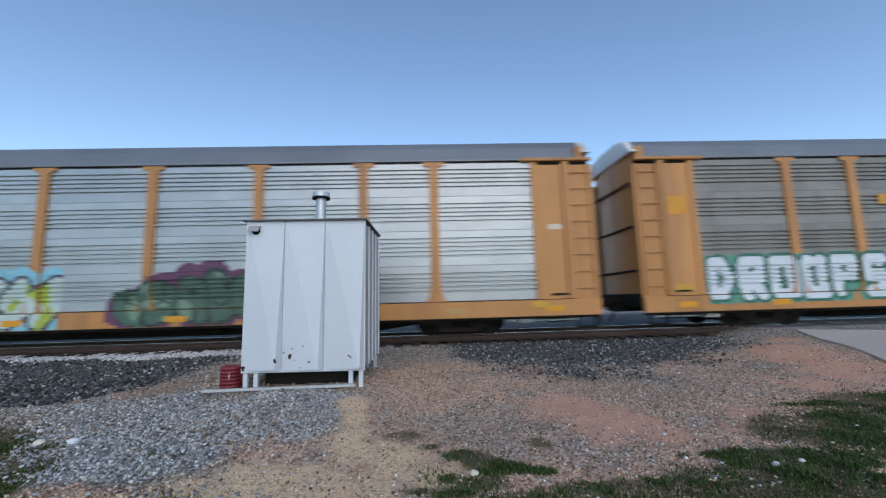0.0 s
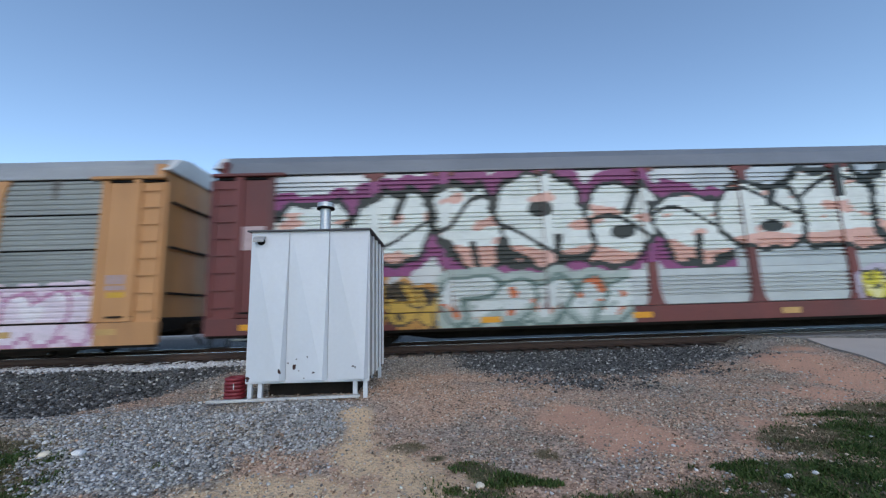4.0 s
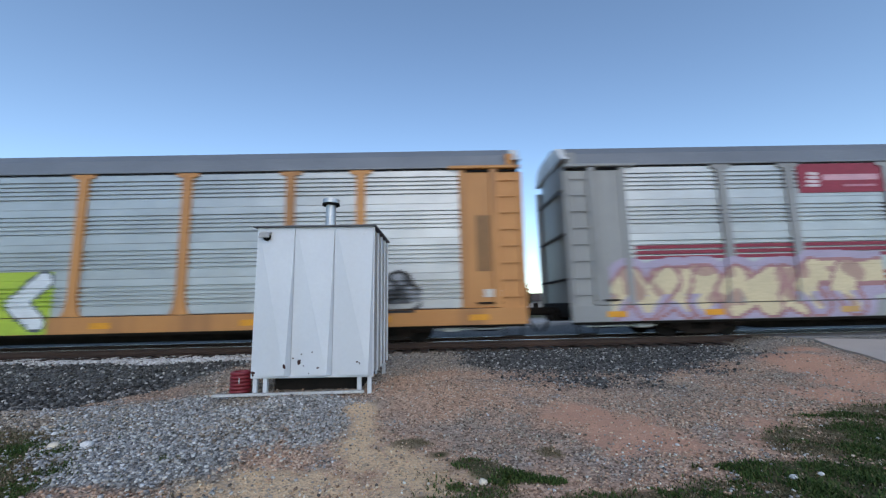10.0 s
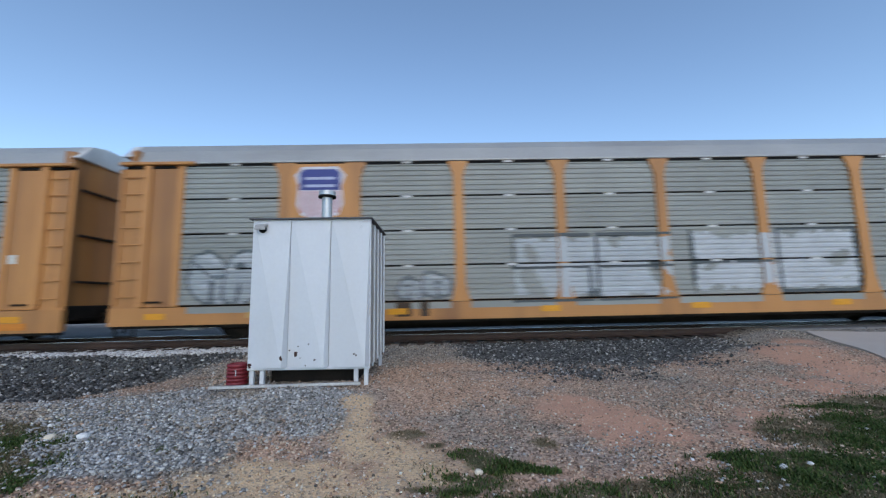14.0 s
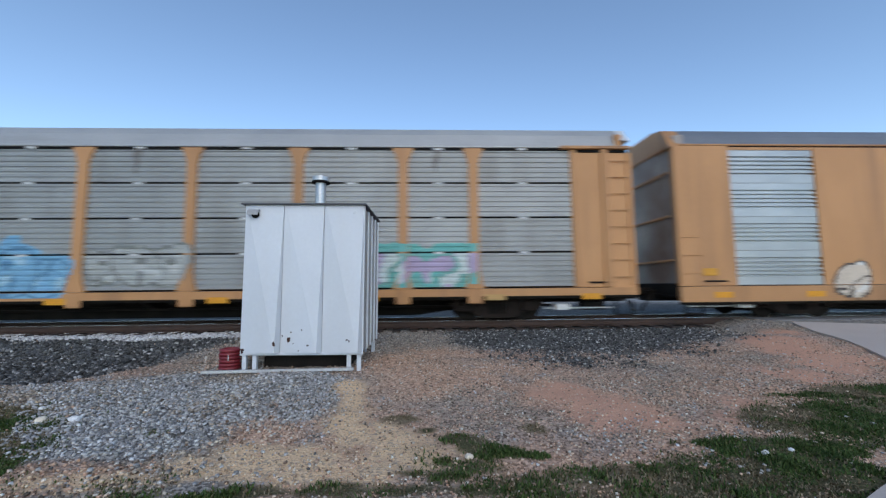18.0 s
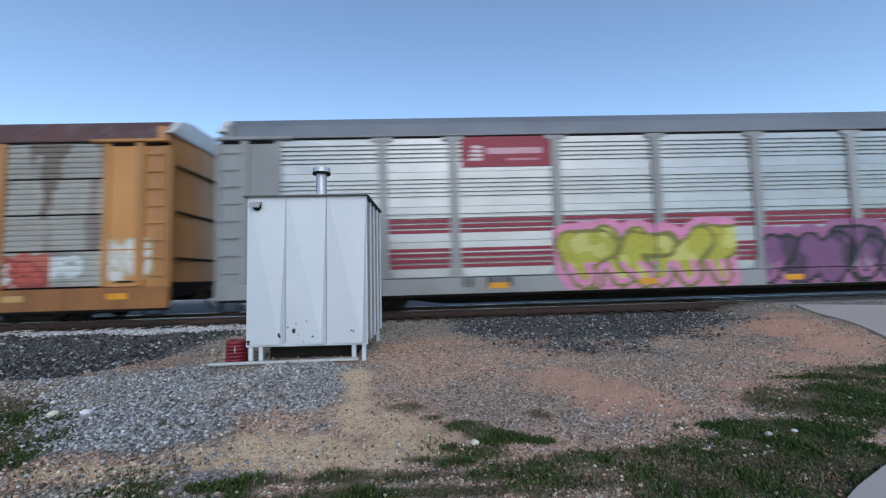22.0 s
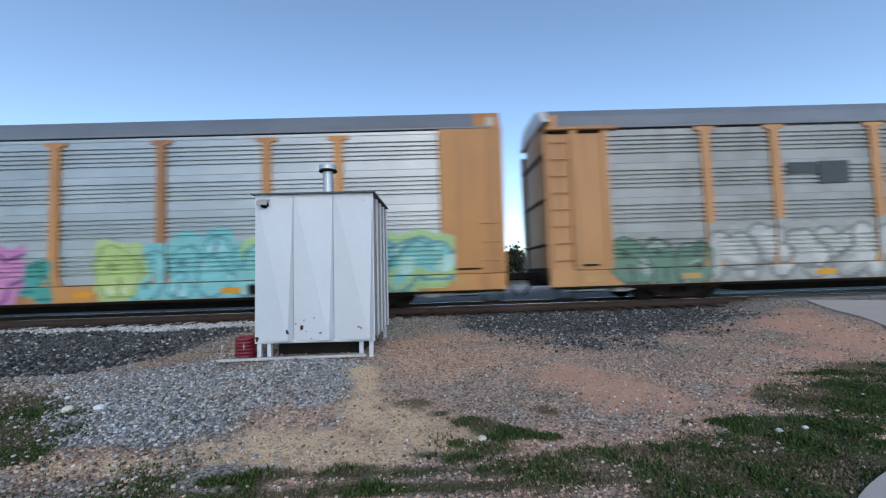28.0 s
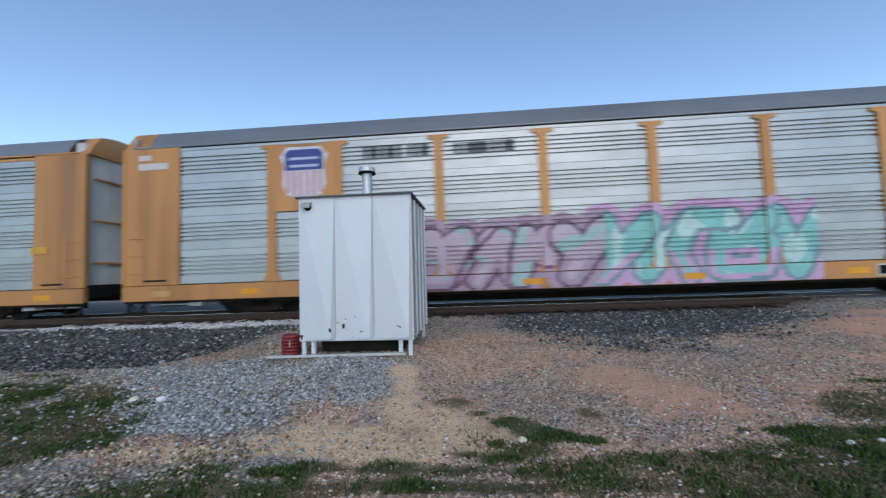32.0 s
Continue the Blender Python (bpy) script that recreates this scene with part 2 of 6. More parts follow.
def ragged(x, y, size, seed, octaves=4):
    """Lattice noise in several octaves, about -1 to 1, for the frayed edges of patches."""
    total, amount = 0.0, 1.0
    for k in range(octaves):
        s = size / 2 ** k
        ix, iy = np.floor(x / s), np.floor(y / s)
        fx, fy = x / s - ix, y / s - iy
        fx, fy = fx * fx * (3 - 2 * fx), fy * fy * (3 - 2 * fy)

        def at(a, b):
            v = np.sin(a * 127.1 + b * 311.7 + (seed + k) * 74.7) * 43758.5453
            return v - np.floor(v)

        v = (at(ix, iy) * (1 - fx) + at(ix + 1, iy) * fx) * (1 - fy) + (at(ix, iy + 1) * (1 - fx) + at(ix + 1, iy + 1) * fx) * fy
        total = total + amount * (2 * v - 1)
        amount *= 0.6
    return total


def blobs(x, y, spots, seed, rough=0.35):
    """How far a place lies inside the nearest of some round patches (x, y, rx, ry)."""
    best = np.full(np.shape(x), -9.0)
    for cx, cy, rx, ry in spots:
        best = np.maximum(best, 1 - np.hypot((x - cx) / rx, (y - cy) / ry))
    return best + rough * 1.1 * ragged(x, y, 0.8, seed)


TAN_SPOTS = ((-1.08, 5.68, 0.26, 0.26), (-1.0, 5.2, 0.2, 0.5), (-0.95, 4.7, 0.25, 0.42), (-0.8, 4.35, 0.22, 0.3), (-0.5, 4.45, 0.18, 0.26), (-0.3, 4.2, 0.3, 0.26), (-0.12, 3.93, 0.42, 0.24), (-0.05, 3.7, 0.3, 0.16), (-1.3, 3.74, 0.6, 0.3), (-1.75, 3.97, 0.45, 0.22), (-0.95, 3.57, 0.42, 0.2), (-2.1, 3.76, 0.42, 0.22), (-2.6, 3.52, 0.6, 0.16), (-3.2, 3.46, 0.6, 0.13), (-0.5, 3.58, 0.25, 0.16))
PINK_SPOTS = ((1.98, 5.7, 0.38, 0.4), (2.2, 5.15, 0.5, 0.5), (2.5, 4.72, 0.36, 0.36), (1.85, 4.8, 0.3, 0.4), (4.0, 5.1, 0.3, 0.45), (3.55, 4.75, 0.25, 0.25), (6.1, 6.5, 0.5, 0.45), (7.4, 7.7, 0.75, 0.85), (7.75, 9.0, 0.7, 0.55), (5.95, 5.65, 0.35, 0.3), (6.9, 7.0, 0.4, 0.5), (8.6, 9.8, 0.6, 0.6), (1.7, 3.4, 0.3, 0.2))
BROWN_SPOTS = ((-2.4, 4.7, 0.5, 0.25), (-1.6, 4.85, 0.45, 0.35), (-1.6, 4.3, 0.5, 0.3), (1.4, 4.2, 0.9, 0.6), (2.1, 3.3, 0.7, 0.35), (-3.0, 3.65, 0.8, 0.25))
RIDGE_SPOTS = ((-4.5, 8.9, 0.8, 0.9), (-5.5, 8.6, 0.7, 0.8), (-4.4, 9.8, 0.8, 0.5), (-3.7, 7.9, 0.7, 0.9), (-6.0, 7.5, 0.7, 0.5))
GRASS_SPOTS = ((0.3, 4.2, 0.24, 0.14), (0.42, 4.0, 0.22, 0.13), (0.64, 3.88, 0.27, 0.13), (0.97, 3.83, 0.14, 0.08), (0.15, 3.5, 0.22, 0.14), (0.1, 3.75, 0.12, 0.1), (-0.05, 4.44, 0.09, 0.08), (-0.15, 3.57, 0.2, 0.1), (-0.2, 3.27, 0.4, 0.15), (-0.78, 3.3, 0.32, 0.1), (-1.3, 3.3, 0.25, 0.07), (-1.6, 3.2, 0.25, 0.07), (-0.3, 3.05, 1.0, 0.12), (0.35, 3.25, 0.3, 0.12),
               (2.41, 4.07, 0.2, 0.12), (2.72, 4.02, 0.3, 0.13), (2.93, 3.86, 0.36, 0.16), (4.81, 5.53, 0.3, 0.12), (5.22, 5.5, 0.46, 0.2), (5.6, 5.4, 0.36, 0.15), (3.95, 4.57, 0.22, 0.12), (3.9, 4.38, 0.3, 0.12), (2.35, 3.5, 0.5, 0.2), (2.8, 3.4, 0.6, 0.3), (3.8, 3.8, 0.6, 0.3), (4.97, 4.6, 0.6, 0.3), (3.7, 4.0, 0.36, 0.15), (3.4, 3.3, 0.7, 0.4), (2.3, 3.1, 0.5, 0.2), (4.6, 4.2, 0.6, 0.3), (5.9, 5.0, 0.5, 0.3), (5.0, 4.95, 0.5, 0.2), (4.3, 4.4, 0.6, 0.25), (6.4, 5.6, 0.4, 0.25),
               (-5.2, 5.2, 0.4, 0.25), (-4.5, 4.4, 0.25, 0.3), (-4.05, 4.0, 0.25, 0.2), (-3.85, 3.7, 0.4, 0.25), (-5.3, 4.4, 1.0, 0.7), (-6.6, 4.6, 1.5, 0.9), (-5.0, 3.6, 1.3, 0.6))
THIN_SPOTS = ((0.65, 3.34, 0.6, 0.25), (1.25, 3.42, 0.5, 0.22), (1.0, 3.12, 0.9, 0.25), (0.36, 3.63, 0.4, 0.2), (1.9, 2.95, 0.9, 0.25), (-1.5, 2.95, 1.3, 0.13), (2.5, 3.3, 0.8, 0.45), (4.3, 4.5, 0.9, 0.5), (5.7, 5.1, 0.6, 0.5), (6.3, 5.6, 0.6, 0.3), (1.11, 4.46, 0.12, 0.12), (0, 1.0, 9.0, 1.7), (-2.81, 4.36, 0.14, 0.08), (-2.6, 3.43, 0.16, 0.07), (-0.37, 4.72, 0.14, 0.1), (-4.2, 4.3, 0.5, 0.6), (-5.2, 5.1, 0.8, 0.5))


LAST = [None, None, None]


def zones(x, y):
    """Sand, reddish dirt, turf and pale ballast, each from 0 to 1; the last answer is kept."""
    if LAST[0] is x and LAST[1] is y:
        return LAST[2]
    tan = 0.95 * smooth(-0.4, 0.55, blobs(x, y, TAN_SPOTS, 3, 0.0) + 0.5 * ragged(x, y, 0.4, 3))
    pink = 0.9 * smooth(-0.7, 0.55, blobs(x, y, PINK_SPOTS, 5, 0.5))
    grass = smooth(-0.25, 0.3, blobs(x, y, GRASS_SPOTS, 8, 0.5))
    far_grass = smooth(34, 37, y + waves(x, y, 2, 9))
    bank = smooth(10.2, 10.6, y + 0.2 * ragged(x, y, 0.6, 4)) * (1 - smooth(11.6, 11.9, y)) * (1 - smooth(-3.2, -2.2, x))
    pale = np.maximum(bank, 0.35 * smooth(27.0, 29.0, y) * (1 - far_grass))
    LAST[:] = x, y, (tan, pink, np.maximum(grass, far_grass), pale)
    return LAST[2]


def heaped(x, y):
    """The rubble's own ragged outline, free of sand and turf."""
    tan, pink, grass, pale = zones(x, y)
    return 0.85 * smooth(0.1, 1.0, mound(x, y) + 0.4 * ragged(x, y, 0.6, 19)) * (1 - tan) * (1 - 0.8 * grass)


def brown(x, y):
    """Where grey stones are bedded in brown dirt."""
    warm = smooth(-1.7, -0.5, x + 0.5 * ragged(x, y, 1.2, 6)) * (1 - smooth(8.6, 9.6, y + 0.4 * ragged(x, y, 1.0, 7)))
    cool = smooth(-0.3, 0.5, blobs(x, y, ((3.1, 6.4, 1.3, 0.9), (0.6, 5.1, 0.5, 0.7), (1.24, 4.69, 0.4, 0.35), (1.37, 4.15, 0.3, 0.3), (3.12, 5.07, 0.4, 0.4), (3.4, 4.1, 0.35, 0.2), (4.6, 7.0, 1.4, 0.7), (5.9, 7.4, 0.8, 0.6)), 9, 0.5))
    spots = smooth(-0.35, 0.4, blobs(x, y, BROWN_SPOTS, 10, 0.5))
    ridge = 0.45 * smooth(-0.35, 0.4, blobs(x, y, RIDGE_SPOTS, 18, 0.5))
    return np.maximum(np.maximum(warm * (1 - 0.35 * cool), spots), ridge) * np.clip(0.85 + 0.4 * ragged(x, y, 0.7, 13), 0.2, 1)


def thin(x, y):
    """Sparse worn grass over bare dirt."""
    return smooth(-0.3, 0.4, blobs(x, y, THIN_SPOTS, 17, 0.5)) * (1 - 0.75 * zones(x, y)[0])


def ballast(x, y):
    """Where dark track ballast lies bare, and where shade under and past the train is painted."""
    edge = 0.45 * ragged(x, y, 1.1, 14)
    line = np.interp(x, (-14, -8, -6.8, -6.4, -5.9, -5.6, -5.0, -4.0, -3.0), (6.0, 6.4, 7.0, 7.6, 8.5, 9.5, 10.1, 10.4, 10.5))
    left = (1 - smooth(-3.4, -2.6, x)) * smooth(-0.3, 0.35, y - line + edge) * (1 - smooth(10.2, 10.6, y))
    near_edge = np.interp(x, (-0.5, 0.5, 1.5, 2.75, 3.9, 5.7, 7.2, 8.2), (10.3, 9.7, 8.5, 7.7, 7.6, 8.6, 9.4, 10.3))
    right = smooth(-0.6, 0.8, x + edge) * (1 - smooth(6.8, 8.6, x + edge)) * smooth(-0.9, 1.0, y - near_edge + 1.4 * edge)
    # dark colour past the near rail imitates the train's shade on the ground
    far = np.maximum(smooth(12.2, 12.6, y) * (1 - smooth(8.5, 9.3, x)), smooth(14.6, 15.0, y))
    return np.maximum(np.maximum(left, right * (1 - smooth(12.5, 13, y))), far * (1 - smooth(24.0, 27.0, y)))


def sheet(xs, ys, name, zone=True):
    gx, gy = np.meshgrid(xs, ys)
    gz = height(gx, gy) + 0.012 * waves(gx, gy, 11, 0.7) + 0.006 * waves(gx, gy, 12, 0.2)
    nx, ny = len(xs), len(ys)
    verts = np.stack([gx.ravel(), gy.ravel(), gz.ravel()], 1)
    i = (np.arange(ny - 1)[:, None] * nx + np.arange(nx - 1)).ravel()
    faces = np.stack([i, i + 1, i + nx + 1, i + nx], 1)
    data = bpy.data.meshes.new(name)
    data.from_pydata(verts.tolist(), [], faces.tolist())
    px, py = verts[:, 0], verts[:, 1]
    tan, pink, grass, pale = zones(px, py)
    attr = data.attributes.new("soil", "FLOAT_COLOR", "POINT")
    attr.data.foreach_set("color", np.stack([tan, pink, grass, pale], 1).astype(np.float32).ravel())
    attr = data.attributes.new("ballast", "FLOAT", "POINT")
    attr.data.foreach_set("value", ballast(px, py).astype(np.float32))
    for name2, value in (("brown", brown(px, py)), ("thin", thin(px, py)), ("rubble", heaped(px, py))):
        attr = data.attributes.new(name2, "FLOAT", "POINT")
        attr.data.foreach_set("value", value.astype(np.float32))
    data.polygons.foreach_set("use_smooth", [True] * len(faces))
    return data


def soil_material():
    m = bpy.data.materials.new("gravel_and_dirt")
    m.use_nodes = True
    nd, ln = m.node_tree.nodes, m.node_tree.links
    bsdf = nd["Principled BSDF"]
    at = nd.new("ShaderNodeAttribute")
    at.attribute_name = "soil"
    sep = nd.new("ShaderNodeSeparateColor")
    ln.new(at.outputs["Color"], sep.inputs[0])
    co = nd.new("ShaderNodeTexCoord")

    def tex(size, detail=3.0):
        n = nd.new("ShaderNodeTexNoise")
        n.inputs["Scale"].default_value, n.inputs["Detail"].default_value = size, detail
        ln.new(co.outputs["Object"], n.inputs["Vector"])
        return n.outputs["Fac"]

    def ramp(v, a, b):
        r = nd.new("ShaderNodeMapRange")
        r.inputs["From Min"].default_value, r.inputs["From Max"].default_value = a, b
        ln.new(v, r.inputs["Value"])
        return r.outputs[0]

    def mix(f, a, b, kind="MIX"):
        x = nd.new("ShaderNodeMix")
        x.data_type, x.blend_type = "RGBA", kind
        for s, v in ((x.inputs[0], f), (x.inputs[6], a), (x.inputs[7], b)):
            if isinstance(v, bpy.types.NodeSocket):
                ln.new(v, s)
            elif isinstance(v, tuple):
                s.default_value = (*v, 1.0)
            else:
                s.default_value = v
        return x.outputs[2]

    vor = nd.new("ShaderNodeTexVoronoi")
    vor.inputs["Scale"].default_value = 34.0
    ln.new(co.outputs["Object"], vor.inputs["Vector"])
    cell = nd.new("ShaderNodeSeparateColor")
    ln.new(vor.outputs["Color"], cell.inputs[0])
    stone = cell.outputs[0]
    grit = tex(70.0)
    broad = tex(1.1)
    def worn(name):
        n = nd.new("ShaderNodeAttribute")
        n.attribute_name = name
        return n.outputs["Fac"]

    c = mix(ramp(stone, 0.1, 1.0), (0.08, 0.074, 0.067), (0.42, 0.39, 0.345))
    c = mix(ramp(broad, 0.4, 0.65), c, mix(ramp(stone, 0.0, 1.0), (0.15, 0.128, 0.105), (0.46, 0.40, 0.335)))
    earth = mix(ramp(stone, 0.0, 1.0), (0.275, 0.172, 0.115), (0.73, 0.48, 0.335))
    tan = mix(ramp(grit, 0.3, 0.7), (0.84, 0.6, 0.37), (0.66, 0.46, 0.28))
    tan = mix(ramp(stone, 0.74, 0.86), tan, (0.46, 0.35, 0.24))
    pink = mix(ramp(grit, 0.25, 0.75), (0.72, 0.40, 0.27), (0.48, 0.28, 0.19))
    turf = mix(ramp(grit, 0.35, 0.7), (0.05, 0.06, 0.025), (0.16, 0.135, 0.08))
    dirt = mix(ramp(grit, 0.3, 0.7), (0.10, 0.088, 0.052), (0.27, 0.215, 0.14))
    pale = mix(ramp(stone, 0.0, 1.0), (0.42, 0.41, 0.395), (0.75, 0.735, 0.71))
    c = mix(worn("brown"), c, earth)
    c = mix(worn("rubble"), c, mix(ramp(stone, 0.1, 1.0), (0.12, 0.118, 0.114), (0.48, 0.475, 0.46)))
    c = mix(sep.outputs[1], c, pink)
    c = mix(sep.outputs[0], c, tan)
    c = mix(worn("thin"), c, dirt)
    c = mix(sep.outputs[2], c, turf)
    c = mix(at.outputs["Alpha"], c, pale)
    # bare ballast, and the train's shade painted in the same dark colour
    c = mix(worn("ballast"), c, mix(ramp(stone, 0.0, 1.0), (0.04, 0.042, 0.042), (0.17, 0.172, 0.168)))
    ln.new(c, bsdf.inputs["Base Color"])
    bsdf.inputs["Specular IOR Level"].default_value = 0.05
    bsdf.inputs["Roughness"].default_value = 0.95
    b = nd.new("ShaderNodeBump")
    b.inputs["Strength"].default_value, b.inputs["Distance"].default_value = 0.7, 0.02
    ln.new(vor.outputs["Distance"], b.inputs["Height"])
    ln.new(b.outputs[0], bsdf.inputs["Normal"])
    return m


SOIL = soil_material()


def steps(near, far, first, growth):
    out, s = [near], first
    while out[-1] < far:
        out.append(out[-1] + s)
        s *= growth
    return out


right = [x for x in steps(16.0, 2500.0, 0.5, 1.25)]
xs = [-x for x in reversed(right)] + list(np.arange(-15.95, 15.95, 0.07)) + right
ys = [-y for y in reversed(steps(0.0, 2500.0, 0.5, 1.3))][:-1] + list(np.arange(0.0, 17.5, 0.07)) + steps(17.6, 2500.0, 0.3, 1.2)
tagged(piece("ground", sheet(np.array(xs), np.array(ys), "ground"), SOIL), "grey ballast gravel with reddish dirt, tan sand and thin grass", "ground", kind="structure")


# ---- pavement and crossing ----
def strip(points, width, lift, thick, name, material, label, category, joint=0.0):
    """A paved strip along the curve through some points on its inner edge, cut into slabs by joints."""
    pts = [Vector(p) for p in points]
    curve = []
    for i in range(len(pts) - 1):
        a, b, c, d = pts[max(i - 1, 0)], pts[i], pts[i + 1], pts[min(i + 2, len(pts) - 1)]
        for k in range(12):
            t = k / 12
            curve.append(0.5 * (2 * b + (c - a) * t + (2 * a - 5 * b + 4 * c - d) * t * t + (3 * b - a - 3 * c + d) * t ** 3))
    curve.append(pts[-1])
    rows, run = [], 0.0
    for i, p in enumerate(curve):
        along = (curve[min(i + 1, len(curve) - 1)] - curve[max(i - 1, 0)]).normalized()
        side = Vector((along.y, -along.x, 0))
        rows.append((p, p + side * width))
    top = tagged(new(name, bpy.data.meshes.new(name)), label, category, kind="structure")
    bm = bmesh.new()
    prev = None
    for a, b in rows:
        ring = []
        for q, dz in ((a, -thick), (a, 0), (b, 0), (b, -thick)):
            z = float(height(np.array(a.x), np.array(a.y))) + lift
            ring.append(bm.verts.new((q.x, q.y, z + dz)))
        if prev:
            for j in range(3):
                bm.faces.new((prev[j], prev[j + 1], ring[j + 1], ring[j]))
        prev = ring
    bmesh.ops.recalc_face_normals(bm, faces=bm.faces[:])
    bm.to_mesh(top.data)
    bm.free()
    top.data.materials.append(material)
    return top


strip(tuple((x, y, 0) for x, y in ((-6.0, -2.0), (-3.0, -0.6), (-0.5, 0.7), (1.2, 1.7), (2.05, 2.2), (2.74, 2.73), (3.4, 3.1), (4.4, 3.6), (6.0, 4.55), (7.1, 5.5), (7.85, 6.45), (8.4, 7.4), (8.88, 8.4), (9.24, 9.45), (9.8, 10.72))),
      2.6, 0.04, 0.16, "pavement", CONCRETE, "pale concrete footpath that bends round the grass to the crossing", "pavement")

# ---- track ----
RAILS = [(0.0, 0.0), (0.075, 0.0), (0.075, 0.016), (0.012, 0.035), (0.010, 0.135), (0.037, 0.145), (0.037, 0.176), (0.030, 0.186)]
track = thing("railway_track", "single railway track of rusted rails on dark sleepers in ballast", "track", kind="structure")
track.matrix_basis = on_line(0.0)
outline = [(y, z - 0.186) for y, z in RAILS[1:]] + [(-y, z - 0.186) for y, z in reversed(RAILS[1:])]
for side in (-1, 1):
    y0 = side * 0.755
    part("rail", extruded([(y + y0, z) for y, z in outline], "x", -320, 700), RAIL_RUST, track, "rusted steel rail")
    part("rail_head", box(-320, 700, y0 - 0.030, y0 + 0.030, 0.0005, 0.004), RAIL_TOP, track, "polished running surface of the rail")
tie_bm = box(-0.115, 0.115, -1.3, 1.3, -0.36, -0.2, 0.012)
tie_mesh = bpy.data.meshes.new("sleeper")
tie_bm.to_mesh(tie_mesh)
tie_bm.free()
plate_bm = box(-0.1, 0.1, -0.17, 0.17, -0.2, -0.184, 0.004)
plate_mesh = bpy.data.meshes.new("tie_plate")
plate_bm.to_mesh(plate_mesh)
plate_bm.free()
for i in range(-60, 62):
    if i * 0.5 > 9.2:
        continue
    t = piece("sleeper", tie_mesh, TIMBER, track, (i * 0.5 + random.uniform(-0.03, 0.03), 0, random.uniform(-0.012, 0.012)))
    if -26 < i < 26:
        piece("tie_plate", plate_mesh, RAIL_RUST, track, (i * 0.5, -0.755, 0))
# the level crossing: concrete panels outside and between the rails
for n, (ya, yb) in enumerate(((-1.72, -0.86), (-0.62, 0.62), (0.86, 1.9))):
    for k in range(4):
        part("crossing_panel", box(9.35 + k * 2.45, 9.35 + k * 2.45 + 2.42, ya, yb, -0.24, -0.006, 0.015), PANEL_CONCRETE, track, "worn concrete crossing panel")
part("panel_end", box(8.85, 9.34, -1.0, -0.84, -0.2, -0.06, 0.03), GRIME, track, "black rubber end of the crossing panels")

# ---- signal hut ----
HX0, HX1, HY0, HY1, HZ0, HZ1 = -3.0, -1.09, 6.5, 8.2, 0.555, 2.925
hut = thing("signal_hut", "white metal trackside equipment hut on short legs, chipped with rust", "equipment hut", ((HX0 + HX1) / 2, HY0, 0.3))


def here(bm):
    bmesh.ops.translate(bm, verts=bm.verts, vec=-Vector(hut.location))
    return bm


cuts = (HX0, HX0 + 0.62, HX0 + 1.27, HX1)
for a, b in zip(cuts, cuts[1:]):
    # each front sheet is creased along a slanting fold
    bm = bmesh.new()
    f0 = [bm.verts.new(p) for p in ((a + 0.004, HY0, HZ0), (b - 0.004, HY0, HZ0), (b - 0.004, HY0, HZ1), (a + 0.004, HY0, HZ1))]
    m1, m2 = bm.verts.new((a + 0.03, HY0 - 0.002, HZ1 - 0.03)), bm.verts.new((b - 0.05, HY0 - 0.12, HZ0 + 0.02))
    bk = [bm.verts.new((v.co.x, HY0 + 0.03, v.co.z)) for v in f0]
    for q in ((f0[0], f0[1], m2), (f0[0], m2, m1), (f0[0], m1, f0[3]), (f0[1], f0[2], m2), (f0[2], m1, m2), (f0[2], f0[3], m1)):
        bm.faces.new(q)
    for i in range(4):
        bm.faces.new((f0[i - 1], f0[i], bk[i], bk[i - 1]))
    bmesh.ops.recalc_face_normals(bm, faces=bm.faces[:])
    part("front_panel", here(bm), SHED_WHITE, hut, "creased white sheet metal panel")
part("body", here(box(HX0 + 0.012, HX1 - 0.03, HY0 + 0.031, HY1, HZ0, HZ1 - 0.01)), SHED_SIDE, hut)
for k in range(4):
    y = HY0 + 0.05 + k * 0.41
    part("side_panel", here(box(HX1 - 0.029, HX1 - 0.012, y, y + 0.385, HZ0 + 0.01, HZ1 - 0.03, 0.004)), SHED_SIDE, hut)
    part("side_rib", here(box(HX1 - 0.012, HX1 + 0.018, y + 0.385, y + 0.425, HZ0, HZ1 - 0.03, 0.006)), SHED_WHITE, hut)
part("corner_post", here(box(HX1 - 0.003, HX1 + 0.014, HY0 + 0.001, HY0 + 0.05, HZ0, HZ1 - 0.005, 0.003)), SHED_WHITE, hut)
part("base_frame", here(box(HX0 + 0.006, HX1 + 0.01, HY0 - 0.012, HY0 + 0.06, HZ0 - 0.03, HZ0 + 0.012, 0.005)), SHED_WHITE, hut)
bm = bmesh.new()
rx0, rx1, ry0, ry1, rz = HX0 - 0.05, HX1 + 0.04, HY0 - 0.06, HY1 + 0.06, HZ1
base = [bm.verts.new(p) for p in ((rx0, ry0, rz), (rx1, ry0, rz), (rx1, ry1, rz), (rx0, ry1, rz))]
eave = [bm.verts.new((v.co.x, v.co.y, rz + 0.022)) for v in base]
peak = bm.verts.new(((rx0 + rx1) / 2 + 0.05, (ry0 + ry1) / 2, rz + 0.14))
bm.faces.new(list(reversed(base)))
for i in range(4):
    bm.faces.new((base[i - 1], base[i], eave[i], eave[i - 1]))
    bm.faces.new((eave[i - 1], eave[i], peak))
part("roof", here(bm), SHED_ROOF, hut, "dark low-pitched tarred roof")
PX, PY = -2.04, 7.35
part("flue", here(rod((PX, PY, 2.98), (PX, PY, 3.53), 0.095, 20)), ZINC, hut, "short zinc flue pipe")
